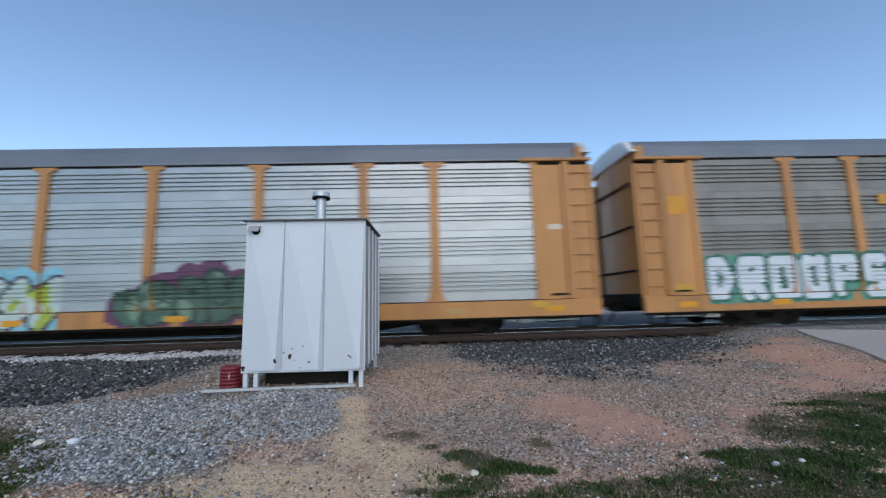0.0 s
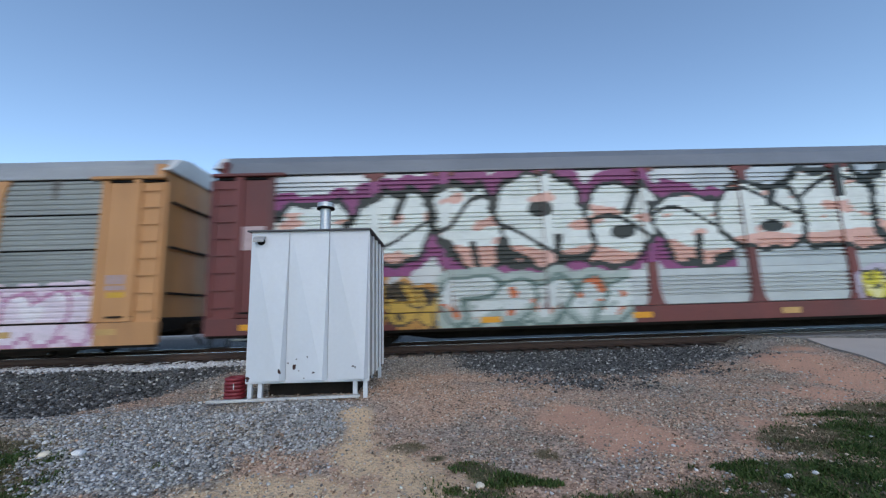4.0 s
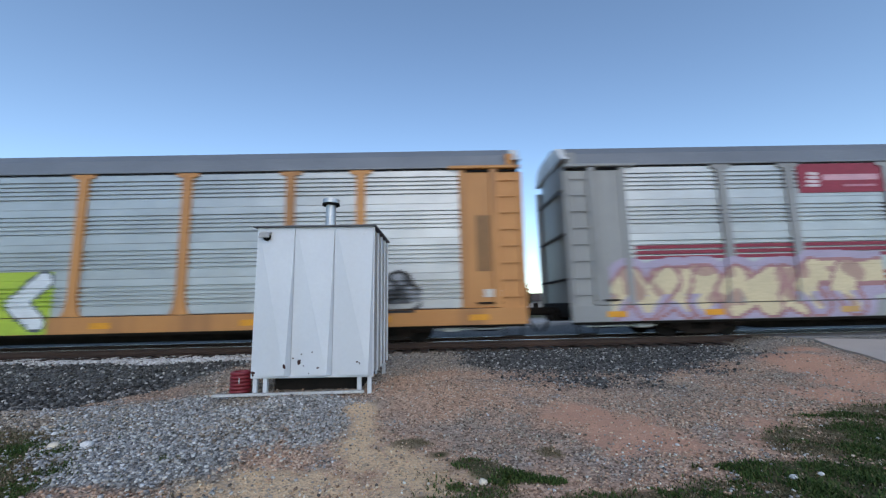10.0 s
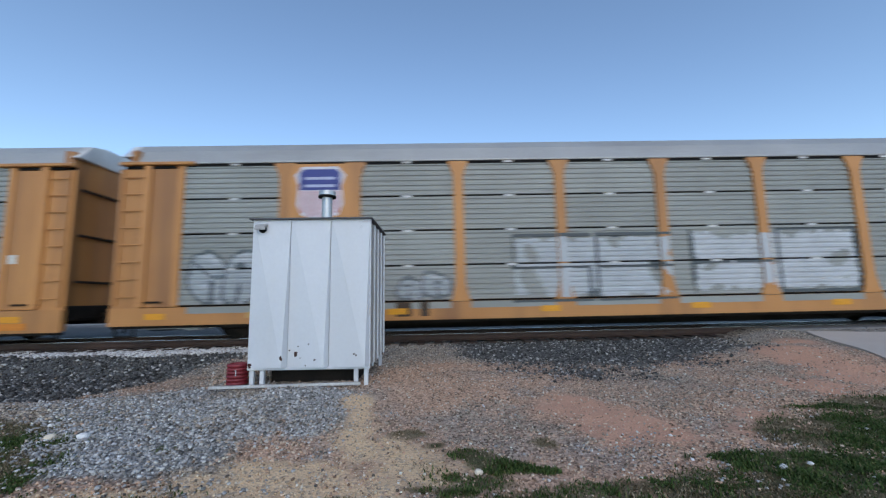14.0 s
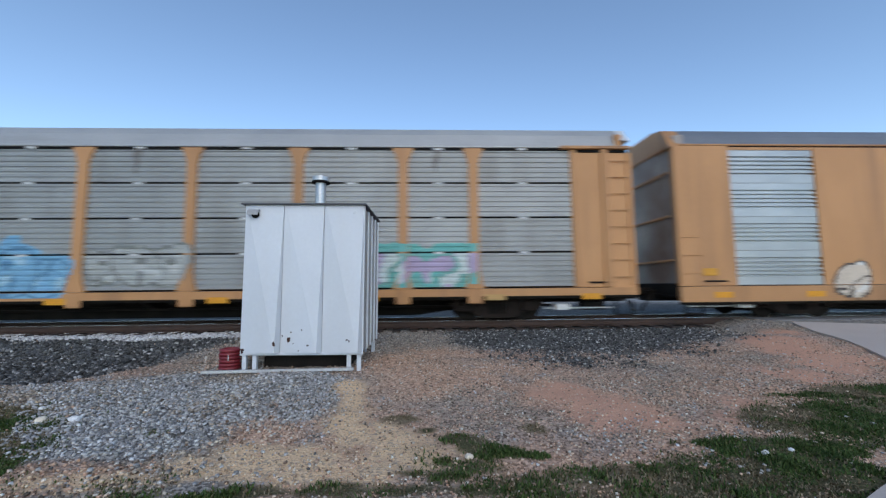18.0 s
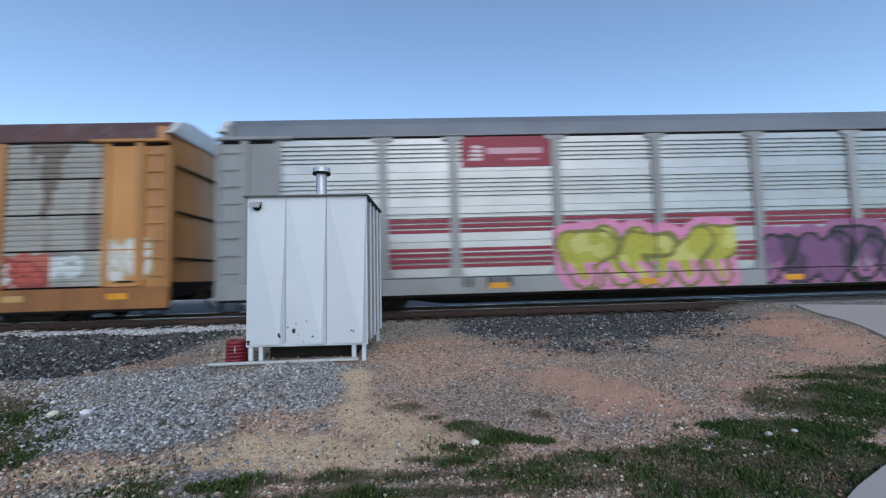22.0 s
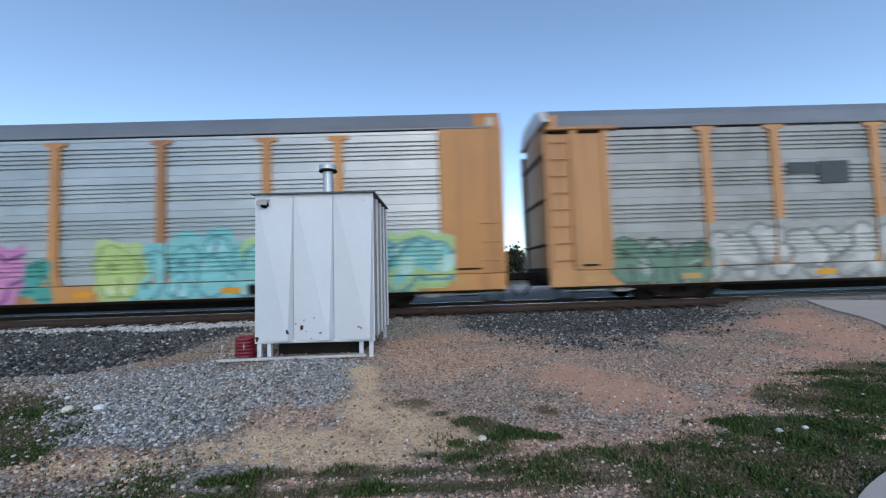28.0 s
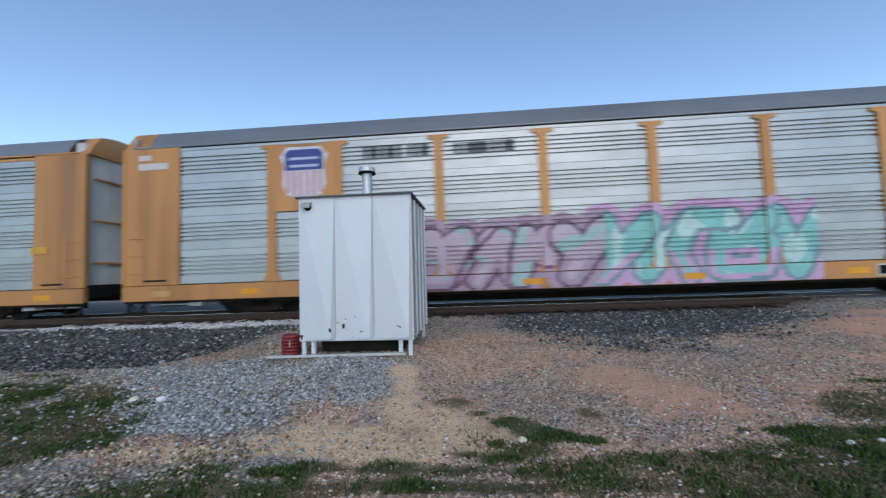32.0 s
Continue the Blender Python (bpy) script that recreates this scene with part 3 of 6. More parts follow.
part("flue_cap", here(rod((PX, PY, 3.54), (PX, PY, 3.615), 0.155, 24)), ZINC, hut, "round flue cap")
part("flue_cap_rim", here(rod((PX, PY, 3.505), (PX, PY, 3.539), 0.165, 24, r2=0.158)), GRIME, hut)
part("flue_top", here(rod((PX, PY, 3.616), (PX, PY, 3.65), 0.11, 20, r2=0.05)), ZINC, hut)
for x in (HX0 + 0.03, HX0 + 0.19, HX1 - 0.245, HX1 - 0.085):
    for y in (HY0 + 0.02, HY1 - 0.12):
        part("leg", here(box(x, x + 0.065, y, y + 0.065, 0.25, HZ0 - 0.03, 0.004)), SHED_WHITE, hut, "white painted steel leg")
# solid black box added in place of the shade under the hut
part("underfloor", here(box(HX0 + 0.3, HX1 - 0.22, HY0 + 0.22, HY1 - 0.1, 0.24, HZ0 - 0.004)), GRIME, hut, "black box that stands for the shade under the hut")
# a hooded vent, rivets and chips of rust on the front
vx, vz = HX0 + 0.15, HZ1 - 0.15
bm = extruded([(HY0, vz + 0.075), (HY0 - 0.04, vz + 0.072), (HY0 - 0.085, vz + 0.045), (HY0 - 0.11, vz - 0.005), (HY0 - 0.112, vz - 0.03), (HY0 - 0.1, vz - 0.03), (HY0 - 0.09, vz), (HY0 - 0.05, vz + 0.035), (HY0, vz + 0.04)], "x", vx - 0.085, vx + 0.085)
part("vent_hood", here(bm), SHED_SIDE, hut, "small pale hooded vent, open below")
# black disc for the shade in the opening below the hood
part("vent_mouth", here(rod((vx + 0.015, HY0 - 0.03, vz - 0.01), (vx + 0.015, HY0 - 0.001, vz - 0.01), 0.062, 14)), BLACK, hut)
for x, z in ((HX0 + 0.16, HZ1 - 0.34), (HX1 - 0.15, HZ1 - 0.12), (HX1 - 0.15, HZ1 - 0.32)):
    part("rivet", here(rod((x, HY0 - 0.012, z), (x, HY0 + 0.005, z), 0.028, 12, r2=0.034)), SHED_WHITE, hut)
def chip_depth(x, z):
    """How far the folded sheet stands out at a place on the front, and a little more."""
    for a, b in zip(cuts, cuts[1:]):
        if a <= HX0 + x <= b:
            u, w = (HX0 + x - a) / (b - 0.05 - a), 1 - z / (HZ1 - HZ0)
            return 0.01 + 0.12 * max(0.0, min(u, 1.0)) * w if u <= 1 else 0.01 + 0.12 * (b - HX0 - x) / 0.05
    return 0.02


chips = ((0.56, 0.165, 0.022, 0.045), (0.57, 0.14, 0.014, 0.02), (0.765, 0.21, 0.03, 0.045), (0.78, 0.24, 0.015, 0.02), (0.8, 0.33, 0.014, 0.014), (0.66, 0.27, 0.012, 0.014), (0.985, 0.365, 0.028, 0.014), (1.08, 0.13, 0.026, 0.018), (0.84, 0.155, 0.01, 0.01), (0.93, 0.045, 0.01, 0.01), (1.69, 0.21, 0.022, 0.014), (1.72, 0.19, 0.01, 0.022), (0.05, 0.055, 0.045, 0.028), (0.04, 0.02, 0.02, 0.03))
for x, z, w, hgt in chips:
    bm = bmesh.new()
    n = 9
    r = [random.uniform(0.55, 1.15) for _ in range(n)]
    ring = [(HX0 + x + w * r[i] * math.cos(6.283 * i / n), HZ0 + z + hgt * r[i] * math.sin(6.283 * i / n)) for i in range(n)]
    part("rust_chip", here(extruded(ring, "y", HY0 - chip_depth(x, z), HY0 - 0.001, bm)), RUST_SPOT, hut, "dark chip of rust")
# what lies about the hut
board = part("white_board", box(-1.25, 1.05, -0.03, 0.03, -0.02, 0.02, 0.004), WHITE_WOOD)
board.matrix_basis = pose(-2.25, 6.38, 0.315, 0, -0.6, 0.8)
tagged(board, "long white painted board lying on the gravel before the hut", "board")
hose = thing("hose_coil", "red corrugated plastic hose coil beside the hut leg", "hose", (-3.21, 6.64, 0.29))
for k in range(6):
    bm = bmesh.new()
    seg, ring = 24, 8
    grid = []
    for i in range(seg):
        a = 6.283 * i / seg
        grid.append([bm.verts.new(((0.13 + 0.035 * math.cos(6.283 * j / ring)) * math.cos(a) + random.uniform(-0.004, 0.004), (0.13 + 0.035 * math.cos(6.283 * j / ring)) * math.sin(a), 0.03 + k * 0.055 + 0.03 * math.sin(6.283 * j / ring))) for j in range(ring)])
    for i in range(seg):
        for j in range(ring):
            bm.faces.new((grid[i - 1][j - 1], grid[i][j - 1], grid[i][j], grid[i - 1][j]))
    bmesh.ops.recalc_face_normals(bm, faces=bm.faces[:])
    part("coil", bm, RED_HOSE, hose)
part("hose_end", rod((0.05, -0.165, 0.16), (0.05, -0.168, 0.25), 0.008, 8), WHITE_WOOD, hose, "white tag on the hose")


# ---- the train ----
SIDE, NEAR = -1.55, 11.1
POSTS = (-9.245, -7.26, -4.353, -1.457, 1.457, 4.353, 7.26, 9.245)
END, BODY = 12.05, 13.85
SILL0, SILL1, EAVE = 0.50, 0.95, 4.92
ROWS = (0.96, 1.945, 2.93, 3.92, 4.92)
MESHES = {}


def cached(key, build):
    if key not in MESHES:
        bm = build()
        data = bpy.data.meshes.new(key[0])
        bm.to_mesh(data)
        bm.free()
        MESHES[key] = data
    return MESHES[key]


def wave(row, seam=True):
    """Outline of one row of sheeting: a flat flange, then ribs; heights and depths from its foot."""
    h = ROWS[row + 1] - ROWS[row]
    gap, deep, n, foot, head = (0.026, 0.028, 6, 0.11, 0.015) if seam else (0.0, 0.06, 5, 0.25, 0.13)
    pts = [(gap, 0.03 if seam else 0.006), (gap + 0.014, 0.0), (foot, 0.0)]
    step = (h - foot - head) / n
    for k in range(n):
        z = foot + k * step
        pts += [(z + step * 0.14, deep), (z + step * 0.4, deep), (z + step * 0.5, 0.0), (z + step, 0.0)]
    pts.append((h - gap, 0.0))
    return pts


def sheeting(width, row, seam):
    bm = bmesh.new()
    w = width / 2
    prev = None
    for z, d in wave(row, seam):
        pair = (bm.verts.new((-w, d, z)), bm.verts.new((w, d, z)))
        if prev:
            bm.faces.new((prev[0], prev[1], pair[1], pair[0]))
        prev = pair
    return bm


def capped_post(w, z0, z1):
    """A plain post with a wide short cap under the eave and a spread foot."""
    out = [(-w - 0.14, z0), (w + 0.14, z0), (w + 0.06, z0 + 0.16), (w, z0 + 0.5), (w, z1 - 0.17), (w + 0.05, z1 - 0.11), (w + 0.17, z1 - 0.09), (w + 0.17, z1), (-w - 0.17, z1), (-w - 0.17, z1 - 0.09), (-w - 0.05, z1 - 0.11), (-w, z1 - 0.17), (-w, z0 + 0.5), (-w - 0.06, z0 + 0.16)]
    return extruded(out, "y", -0.055, 0.05)


def flared_post(w, flare, z0, z1):
    out = [(-w - flare, z0), (w + flare, z0), (w + flare * 0.5, z0 + 0.18), (w, z0 + 0.5), (w, z1 - 0.45), (w + flare * 0.45, z1 - 0.22), (w + flare, z1 - 0.05), (w + flare, z1), (-w - flare, z1), (-w - flare, z1 - 0.05), (-w - flare * 0.45, z1 - 0.22), (-w, z1 - 0.45), (-w, z0 + 0.5), (-w - flare * 0.5, z0 + 0.18)]
    return extruded(out, "y", -0.055, 0.05)


def roof_shell(x0, x1, eave=EAVE):
    out = [(-1.52, eave + 0.03), (-1.30, 5.42), (-1.1, 5.66), (-0.6, 5.76), (0.6, 5.76), (1.1, 5.66), (1.30, 5.42), (1.52, eave + 0.03)]
    return extruded(out, "x", x0, x1)


def truck(parent, x):
    t = new("bogie")
    t.parent, t.location = parent, (x, 0, 0)
    for side in (-1, 1):
        y = side * 0.98
        out = [(-1.36, 0.5), (-1.22, 0.7), (-0.62, 0.76), (-0.38, 0.92), (0.38, 0.92), (0.62, 0.76), (1.22, 0.7), (1.36, 0.5), (1.2, 0.3), (0.8, 0.27), (0.45, 0.1), (-0.45, 0.1), (-0.8, 0.27), (-1.2, 0.3)]
        piece("side_frame", cached(("side_frame", side), lambda: extruded(out, "y", y - 0.07, y + 0.07)), TRUCK_BROWN, t)
        for k in (-1, 1):
            piece("axle_box", cached(("axle_box",), lambda: box(-0.17, 0.17, -0.13, 0.1, -0.15, 0.15, 0.03)), TRUCK_BROWN, t, (k * 0.87, side * 1.02, 0.44))
        for k in (-0.18, 0, 0.18):
            piece("spring", cached(("spring",), lambda: rod((0, 0, 0.22), (0, 0, 0.5), 0.07, 8)), GRIME, t, (k, side * 1.06, 0))
    for k in (-0.87, 0.87):
        for side in (-1, 1):
            piece("wheel", cached(("wheel",), lambda: rod((0, -0.055, 0), (0, 0.055, 0), 0.42, 24)), GRIME, t, (k, side * 0.765, 0.42))
        piece("axle", cached(("axle",), lambda: rod((0, -0.7, 0), (0, 0.7, 0), 0.08, 10)), GRIME, t, (k, 0, 0.42))
    piece("brake_beam", cached(("brake_beam",), lambda: extruded([(-1.15, 0.5), (-0.9, 0.16), (0.9, 0.16), (1.15, 0.5)], "y", -0.3, 0.3)), GRIME, t)
    piece("bolster", cached(("bolster",), lambda: box(-0.2, 0.2, -0.9, 0.9, 0.4, 0.75, 0.03)), GRIME, t)


def ladder(parent, x, z0, z1, frame):
    n = round((z1 - z0) / 0.47)
    for k in range(n):
        piece("rung", cached(("rung", frame.name), lambda: box(-0.27, 0.27, -0.07, -0.045, -0.014, 0.014, 0.004)), frame, parent, (x, SIDE, z0 + (k + 0.5) * (z1 - z0) / n))
    for dx in (-0.29, 0.29):
        piece("ladder_rail", cached(("ladder_rail", frame.name, round(z1 - z0, 2)), lambda: box(-0.03, 0.03, -0.05, 0.02, 0, z1 - z0, 0.006)), frame, parent, (x + dx, SIDE, z0))


def autorack(style, frame, skin, roof, label, plate=None, stripes=False, clips=False, door=GRIME, seam=False, foot=SILL0, plain=False):
    """One covered car carrier: an Empty on the rails with its parts."""
    car = thing("autorack_car", label, "rail car", group="cars of the train")
    flush, cap = style == "flush", style == "cap"
    eave = EAVE + (0.09 if flush or cap else 0.0)
    # underframe
    piece("side_sill", cached(("side_sill", frame.name, foot, plain), lambda: extruded([(SIDE - 0.06, foot), (SIDE - 0.06, SILL1 - 0.012), (SIDE + 0.1, SILL1 - 0.012), (SIDE + 0.1, foot + 0.05)], "x", -BODY + 0.02, BODY - 0.02)), SILL_RUST if plain else frame, car)
    # dark skirt added to fill the black band below the sill
    piece("sill_lip", cached(("sill_lip", foot), lambda: box(-BODY + 0.05, BODY - 0.05, SIDE + 0.0, SIDE + 0.09, foot - 0.07, foot - 0.002)), GRIME, car)
    piece("floor_deck", cached(("floor_deck",), lambda: box(-BODY + 0.05, BODY - 0.05, SIDE + 0.12, -SIDE, SILL1 - 0.14, SILL1 - 0.03)), GRIME, car)
    piece("centre_sill", cached(("centre_sill",), lambda: box(-BODY - 0.2, BODY + 0.2, -0.35, 0.35, 0.5, 0.84, 0.03)), GRIME, car)
    # belly added this deep to keep the band under the car dark
    piece("fish_belly", cached(("fish_belly",), lambda: extruded([(-8.7, 0.84), (-8.7, 0.3), (-7.6, 0.15), (7.6, 0.15), (8.7, 0.3), (8.7, 0.84)], "y", -0.3, 0.3)), GRIME, car, label="deep black underframe belly, added for the dark band under the car")
    for k in (-5.2, -2.6, 0, 2.6, 5.2):
        piece("cross_bearer", cached(("cross_bearer",), lambda: extruded([(-1.4, 0.85), (-1.4, 0.72), (-0.5, 0.42), (0.5, 0.42), (1.4, 0.72), (1.4, 0.85)], "x", -0.08, 0.08)), GRIME, car, (k, 0, 0))
    piece("brake_reservoir", cached(("brake_reservoir",), lambda: rod((-0.7, 0, 0), (0.7, 0, 0), 0.2, 14)), GRIME, car, (3.4, -0.8, 0.62))
    piece("brake_pipe", cached(("brake_pipe",), lambda: rod((-12, 0, 0), (12, 0, 0), 0.03, 6)), GRIME, car, (0, -0.9, 0.44))
    for e in (-1, 1):
        truck(car, e * 9.95)
        piece("coupler", cached(("coupler",), lambda: box(-0.42, 0.42, -0.13, 0.13, 0.68, 0.92, 0.05)), GRIME, car, (e * (BODY + 0.2), 0, 0))
        piece("end_sill", cached(("end_sill",), lambda: box(-0.14, 0.14, -1.5, 1.5, 0.62, 1.04, 0.02)), GRIME, car, (e * (BODY - 0.16), 0, 0))
        # steps, hose, levers and pale brake gear hung below the end
        x = e * (BODY - 0.42)
        for dx in (-0.24, 0.24):
            piece("step_hanger", cached(("step_hanger",), lambda: box(-0.02, 0.02, -0.03, 0.03, 0.18, 0.58)), GRIME, car, (x + dx, SIDE + 0.02, 0))
        piece("step", cached(("step",), lambda: box(-0.26, 0.26, -0.06, 0.06, 0.16, 0.2, 0.008)), GRIME, car, (x, SIDE + 0.02, 0))
        piece("lever", cached(("lever",), lambda: rod((0, -1.5, 0.66), (0, -0.15, 0.74), 0.02, 6)), GRIME, car, (e * (BODY + 0.06), 0, 0))
        piece("air_hose", cached(("air_hose", e), lambda: rod((e * 0.35, 0, 0.2), (0, 0, 0.7), 0.035, 8)), GRIME, car, (e * (BODY + 0.15), -0.35, 0))
        piece("slack_rod", cached(("slack_rod",), lambda: rod((-1.0, 0, 0), (1.0, 0, 0), 0.028, 6)), ZINC, car, (e * 12.3, -1.1, 0.36), "bare steel brake rod")
        piece("brake_box", cached(("brake_box",), lambda: box(-0.2, 0.2, -0.15, 0.15, -0.09, 0.09, 0.02)), DOOR_WHITE, car, (e * 11.75, -1.2, 0.4), "pale brake gear box")
        piece("brake_box", cached(("brake_box_dark",), lambda: box(-0.32, 0.32, -0.2, 0.2, -0.12, 0.12, 0.02)), GRIME, car, (e * 12.75, -0.9, 0.42))
    # sides
    edges = (-END, *POSTS, END)
    filled = set()
    if flush:
        edges = (-END - 0.1, -9.45, -7.15, -4.353, -1.457, 1.457, 4.353, 7.15, 9.45, END + 0.1)
        filled = {1, 7}
    top = eave - 0.02
    for i, (a, b) in enumerate(zip(edges, edges[1:])):
        w, x = round(b - a - 0.02, 3), (a + b) / 2
        if i in filled:
            piece("side_plate", cached(("side_plate", w, frame.name), lambda: box(-w / 2 - 0.1, w / 2 + 0.1, -0.03, 0.02, SILL1, top, 0.004)), frame, car, (x, SIDE, 0))
            continue
        for row in range(4):
            if plate and i in plate and row > 1:
                continue
            p = piece("panel", cached(("panel", w, row, skin.name, seam), lambda: sheeting(w, row, seam)), skin, car, (x, SIDE, ROWS[row]))
        if plate and i in plate:
            piece("name_plate", cached(("name_plate", w, frame.name), lambda: box(-w / 2, w / 2, -0.05, -0.02, ROWS[2] + 0.02, eave - 0.03, 0.004)), frame, car, (x, SIDE, 0))
    if clips:
        for i, (a, b) in enumerate(zip(edges, edges[1:])):
            for z in ROWS[1:]:
                if plate and i in plate and z > 3:
                    continue
                piece("seam_clip", cached(("seam_clip",), lambda: box(-0.13, 0.13, -0.012, 0.03, -0.035, 0.025, 0.004)), DOOR_WHITE, car, ((a + b) / 2, SIDE, z))
    for x in edges[1:-1]:
        if flush:
            piece("post", cached(("post_plain", frame.name), lambda: box(-0.13, 0.13, -0.04, 0.05, SILL1, top, 0.01)), frame, car, (x, SIDE, 0))
        elif plain:
            piece("post", cached(("post_straight", frame.name), lambda: box(-0.2, 0.2, -0.055, 0.05, SILL1, EAVE, 0.01)), frame, car, (x, SIDE, 0))
        elif seam:
            piece("post", cached(("post", frame.name), lambda: flared_post(0.14, 0.14, SILL1, EAVE)), frame, car, (x, SIDE, 0))
            if foot > 0.6:
                piece("post_foot", cached(("post_foot", frame.name), lambda: box(-0.2, 0.2, -0.075, -0.02, 0.53, SILL1 - 0.004, 0.02)), frame, car, (x, SIDE, 0), "post foot that hangs below the sill")
        else:
            piece("post", cached(("post_capped", frame.name), lambda: capped_post(0.13, SILL1, EAVE)), frame, car, (x, SIDE, 0))
    # black sheet added behind the panels for the shade in their seams
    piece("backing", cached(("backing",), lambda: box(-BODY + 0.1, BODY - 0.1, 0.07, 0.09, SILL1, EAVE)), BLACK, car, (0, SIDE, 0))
    # solid black strip that paints the shade under the eave
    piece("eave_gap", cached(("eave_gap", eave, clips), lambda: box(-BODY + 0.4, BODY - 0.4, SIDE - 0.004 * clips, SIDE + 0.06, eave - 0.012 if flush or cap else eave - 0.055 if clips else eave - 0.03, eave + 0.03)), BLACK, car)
    if flush or cap:
        piece("header", cached(("header", frame.name if flush else skin.name), lambda: box(-END - 0.1, END + 0.1, SIDE - 0.02, SIDE + 0.05, EAVE - 0.005, eave - 0.012)), frame if flush else skin, car)
    piece("eave_rail", cached(("eave_rail", roof.name, frame.name, style), lambda: box(-BODY + 0.3, BODY - 0.3, SIDE - 0.035, SIDE + 0.1, eave + 0.03, eave + 0.085, 0.01)), frame if flush else roof, car)
    piece("far_side", cached(("far_side", skin.name), lambda: box(-BODY, BODY, 1.45, 1.5, 0.6, EAVE + 0.05)), skin, car, (0, 0, 0))
    # ends
    for e in (-1, 1):
        x0, x1 = sorted((e * (END + (0.1 if flush else 0.01)), e * BODY))
        if flush or cap:
            piece("end_plate", cached(("end_plate", frame.name, e, style), lambda: box(x0, x1, SIDE - 0.045, SIDE + 0.03, 0.95, eave + 0.02, 0.01)), frame, car)
            piece("end_cap", cached(("end_cap", frame.name, e, eave), lambda: roof_shell(min(e * BODY, e * (BODY - 0.75 if cap else BODY - 0.45)), max(e * BODY, e * (BODY - 0.75 if cap else BODY - 0.45)), eave)), frame, car, label="roof end in the body colour")
            ladder(car, e * (BODY - 0.4), 1.05, 2.6, frame)
            piece("corner_angle", cached(("corner_angle", frame.name), lambda: box(-0.05, 0.05, -0.07, 0.1, 1.0, eave, 0.01)), frame, car, (e * (BODY - 0.06), SIDE, 0))
        else:
            inner = e * (END + 0.98)
            a, b = sorted((e * (END + 0.01), inner))
            piece("end_plate", cached(("end_plate", frame.name, e, style), lambda: box(a, b, SIDE - 0.01, SIDE + 0.05, 0.95, EAVE - 0.1, 0.01)), frame, car)
            a, b = sorted((inner, e * BODY))
            piece("ladder_plate", cached(("ladder_plate", frame.name, e), lambda: box(a, b, SIDE + 0.0, SIDE + 0.03, 0.9, EAVE - 0.1, 0.01)), frame, car)
            piece("end_post", cached(("end_post", frame.name), lambda: box(-0.1, 0.1, -0.09, 0.05, 0.95, EAVE - 0.02, 0.015)), frame, car, (inner, SIDE, 0))
            piece("end_post", cached(("end_post_wide", frame.name), lambda: box(-0.09, 0.09, -0.05, 0.05, 0.95, EAVE - 0.02, 0.015)), frame, car, (e * (END + 0.08), SIDE, 0))
            ladder(car, e * (BODY - 0.42), 1.0, EAVE - 0.12, frame)
            a, b = sorted((e * (END - 0.3), e * (BODY - 0.05)))
            piece("door_track", cached(("door_track", frame.name, e), lambda: box(a, b, SIDE - 0.13, SIDE + 0.04, EAVE - 0.02, EAVE + 0.075, 0.02)), frame, car)
            a, b = sorted((e * (END + 0.25), e * (BODY - 0.3)))
            # black bar in place of the shade inside the door track
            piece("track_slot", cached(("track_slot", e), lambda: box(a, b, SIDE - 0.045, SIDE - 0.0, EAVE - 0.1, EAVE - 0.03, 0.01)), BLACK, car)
        piece("latch_bar", cached(("latch_bar", frame.name), lambda: box(-0.35, 0.35, -0.07, -0.045, 0, 0.05, 0.01)), GRIME, car, (e * (END + 0.75), SIDE, 1.06))
        # rounded end doors
        bm_key = ("end_door", e, door.name)

        def bowed():
            out = [(SIDE + 0.05, 0), (SIDE + 0.12, 0.22), (-0.7, 0.34), (0, 0.38), (0.7, 0.34), (-SIDE - 0.12, 0.22), (-SIDE - 0.05, 0)]
            return extruded([(e * (BODY - 0.42 + d), y) for y, d in out], "z", 1.0, 5.4)

        piece("end_door", cached(bm_key, bowed), door, car, label="bowed end door")
        for k, z in enumerate((1.7, 3.0, 4.3)):
            piece("door_bar", cached(("door_bar", frame.name, style), lambda: box(-0.03, 0.03, -1.3, 1.3, -0.035, 0.035, 0.01)), TRUCK_BROWN if style == "std" else frame, car, (e * (BODY - 0.02), 0, z))
    r = BODY - (0.76 if cap else 0.46 if flush else 0.25)
    piece("roof", cached(("roof", roof.name, r, eave), lambda: roof_shell(-r, r, eave)), roof, car, label="corrugated sheet roof")
    if not (flush or cap):
        for e in (-1, 1):
            a, b = sorted((e * (BODY - 0.24), e * BODY))
            piece("roof_hood", cached(("roof_hood", e, roof.name), lambda: roof_shell(a, b, EAVE + 0.25)), DOOR_WHITE, car, label="pale hood over the end door")
    if stripes:
        for i, (a, b) in enumerate(zip(edges, edges[1:])):
            w = round(b - a - 0.27, 3)
            for z in STRIPE_AT:
                piece("red_stripe", cached(("red_stripe", w), lambda: box(-w / 2, w / 2, -0.005, -0.001, -0.05, 0.05)), STRIPE, car, ((a + b) / 2, SIDE, z))
    return car


STRIPE = sprayed("8c1c38")
STRIPE_AT = (1.27, 1.42, 1.57, 1.72, 2.24, 2.39, 2.54)

# ---- sprayed paint and markings on the cars ----
STROKES = dict(D="067510", R="06853,42", O="06820", P="06853", S="863520", E="8602,35", H="06,28,35", C="8602", N="0628", K="06,84,42")
# abstract thrown-up shapes, none of them a letter that could be read
SHAPES = ("0628", "6025,84", "2684", "0637,45", "063,842", "6418,41", "8631", "2580,63", "6247,80")


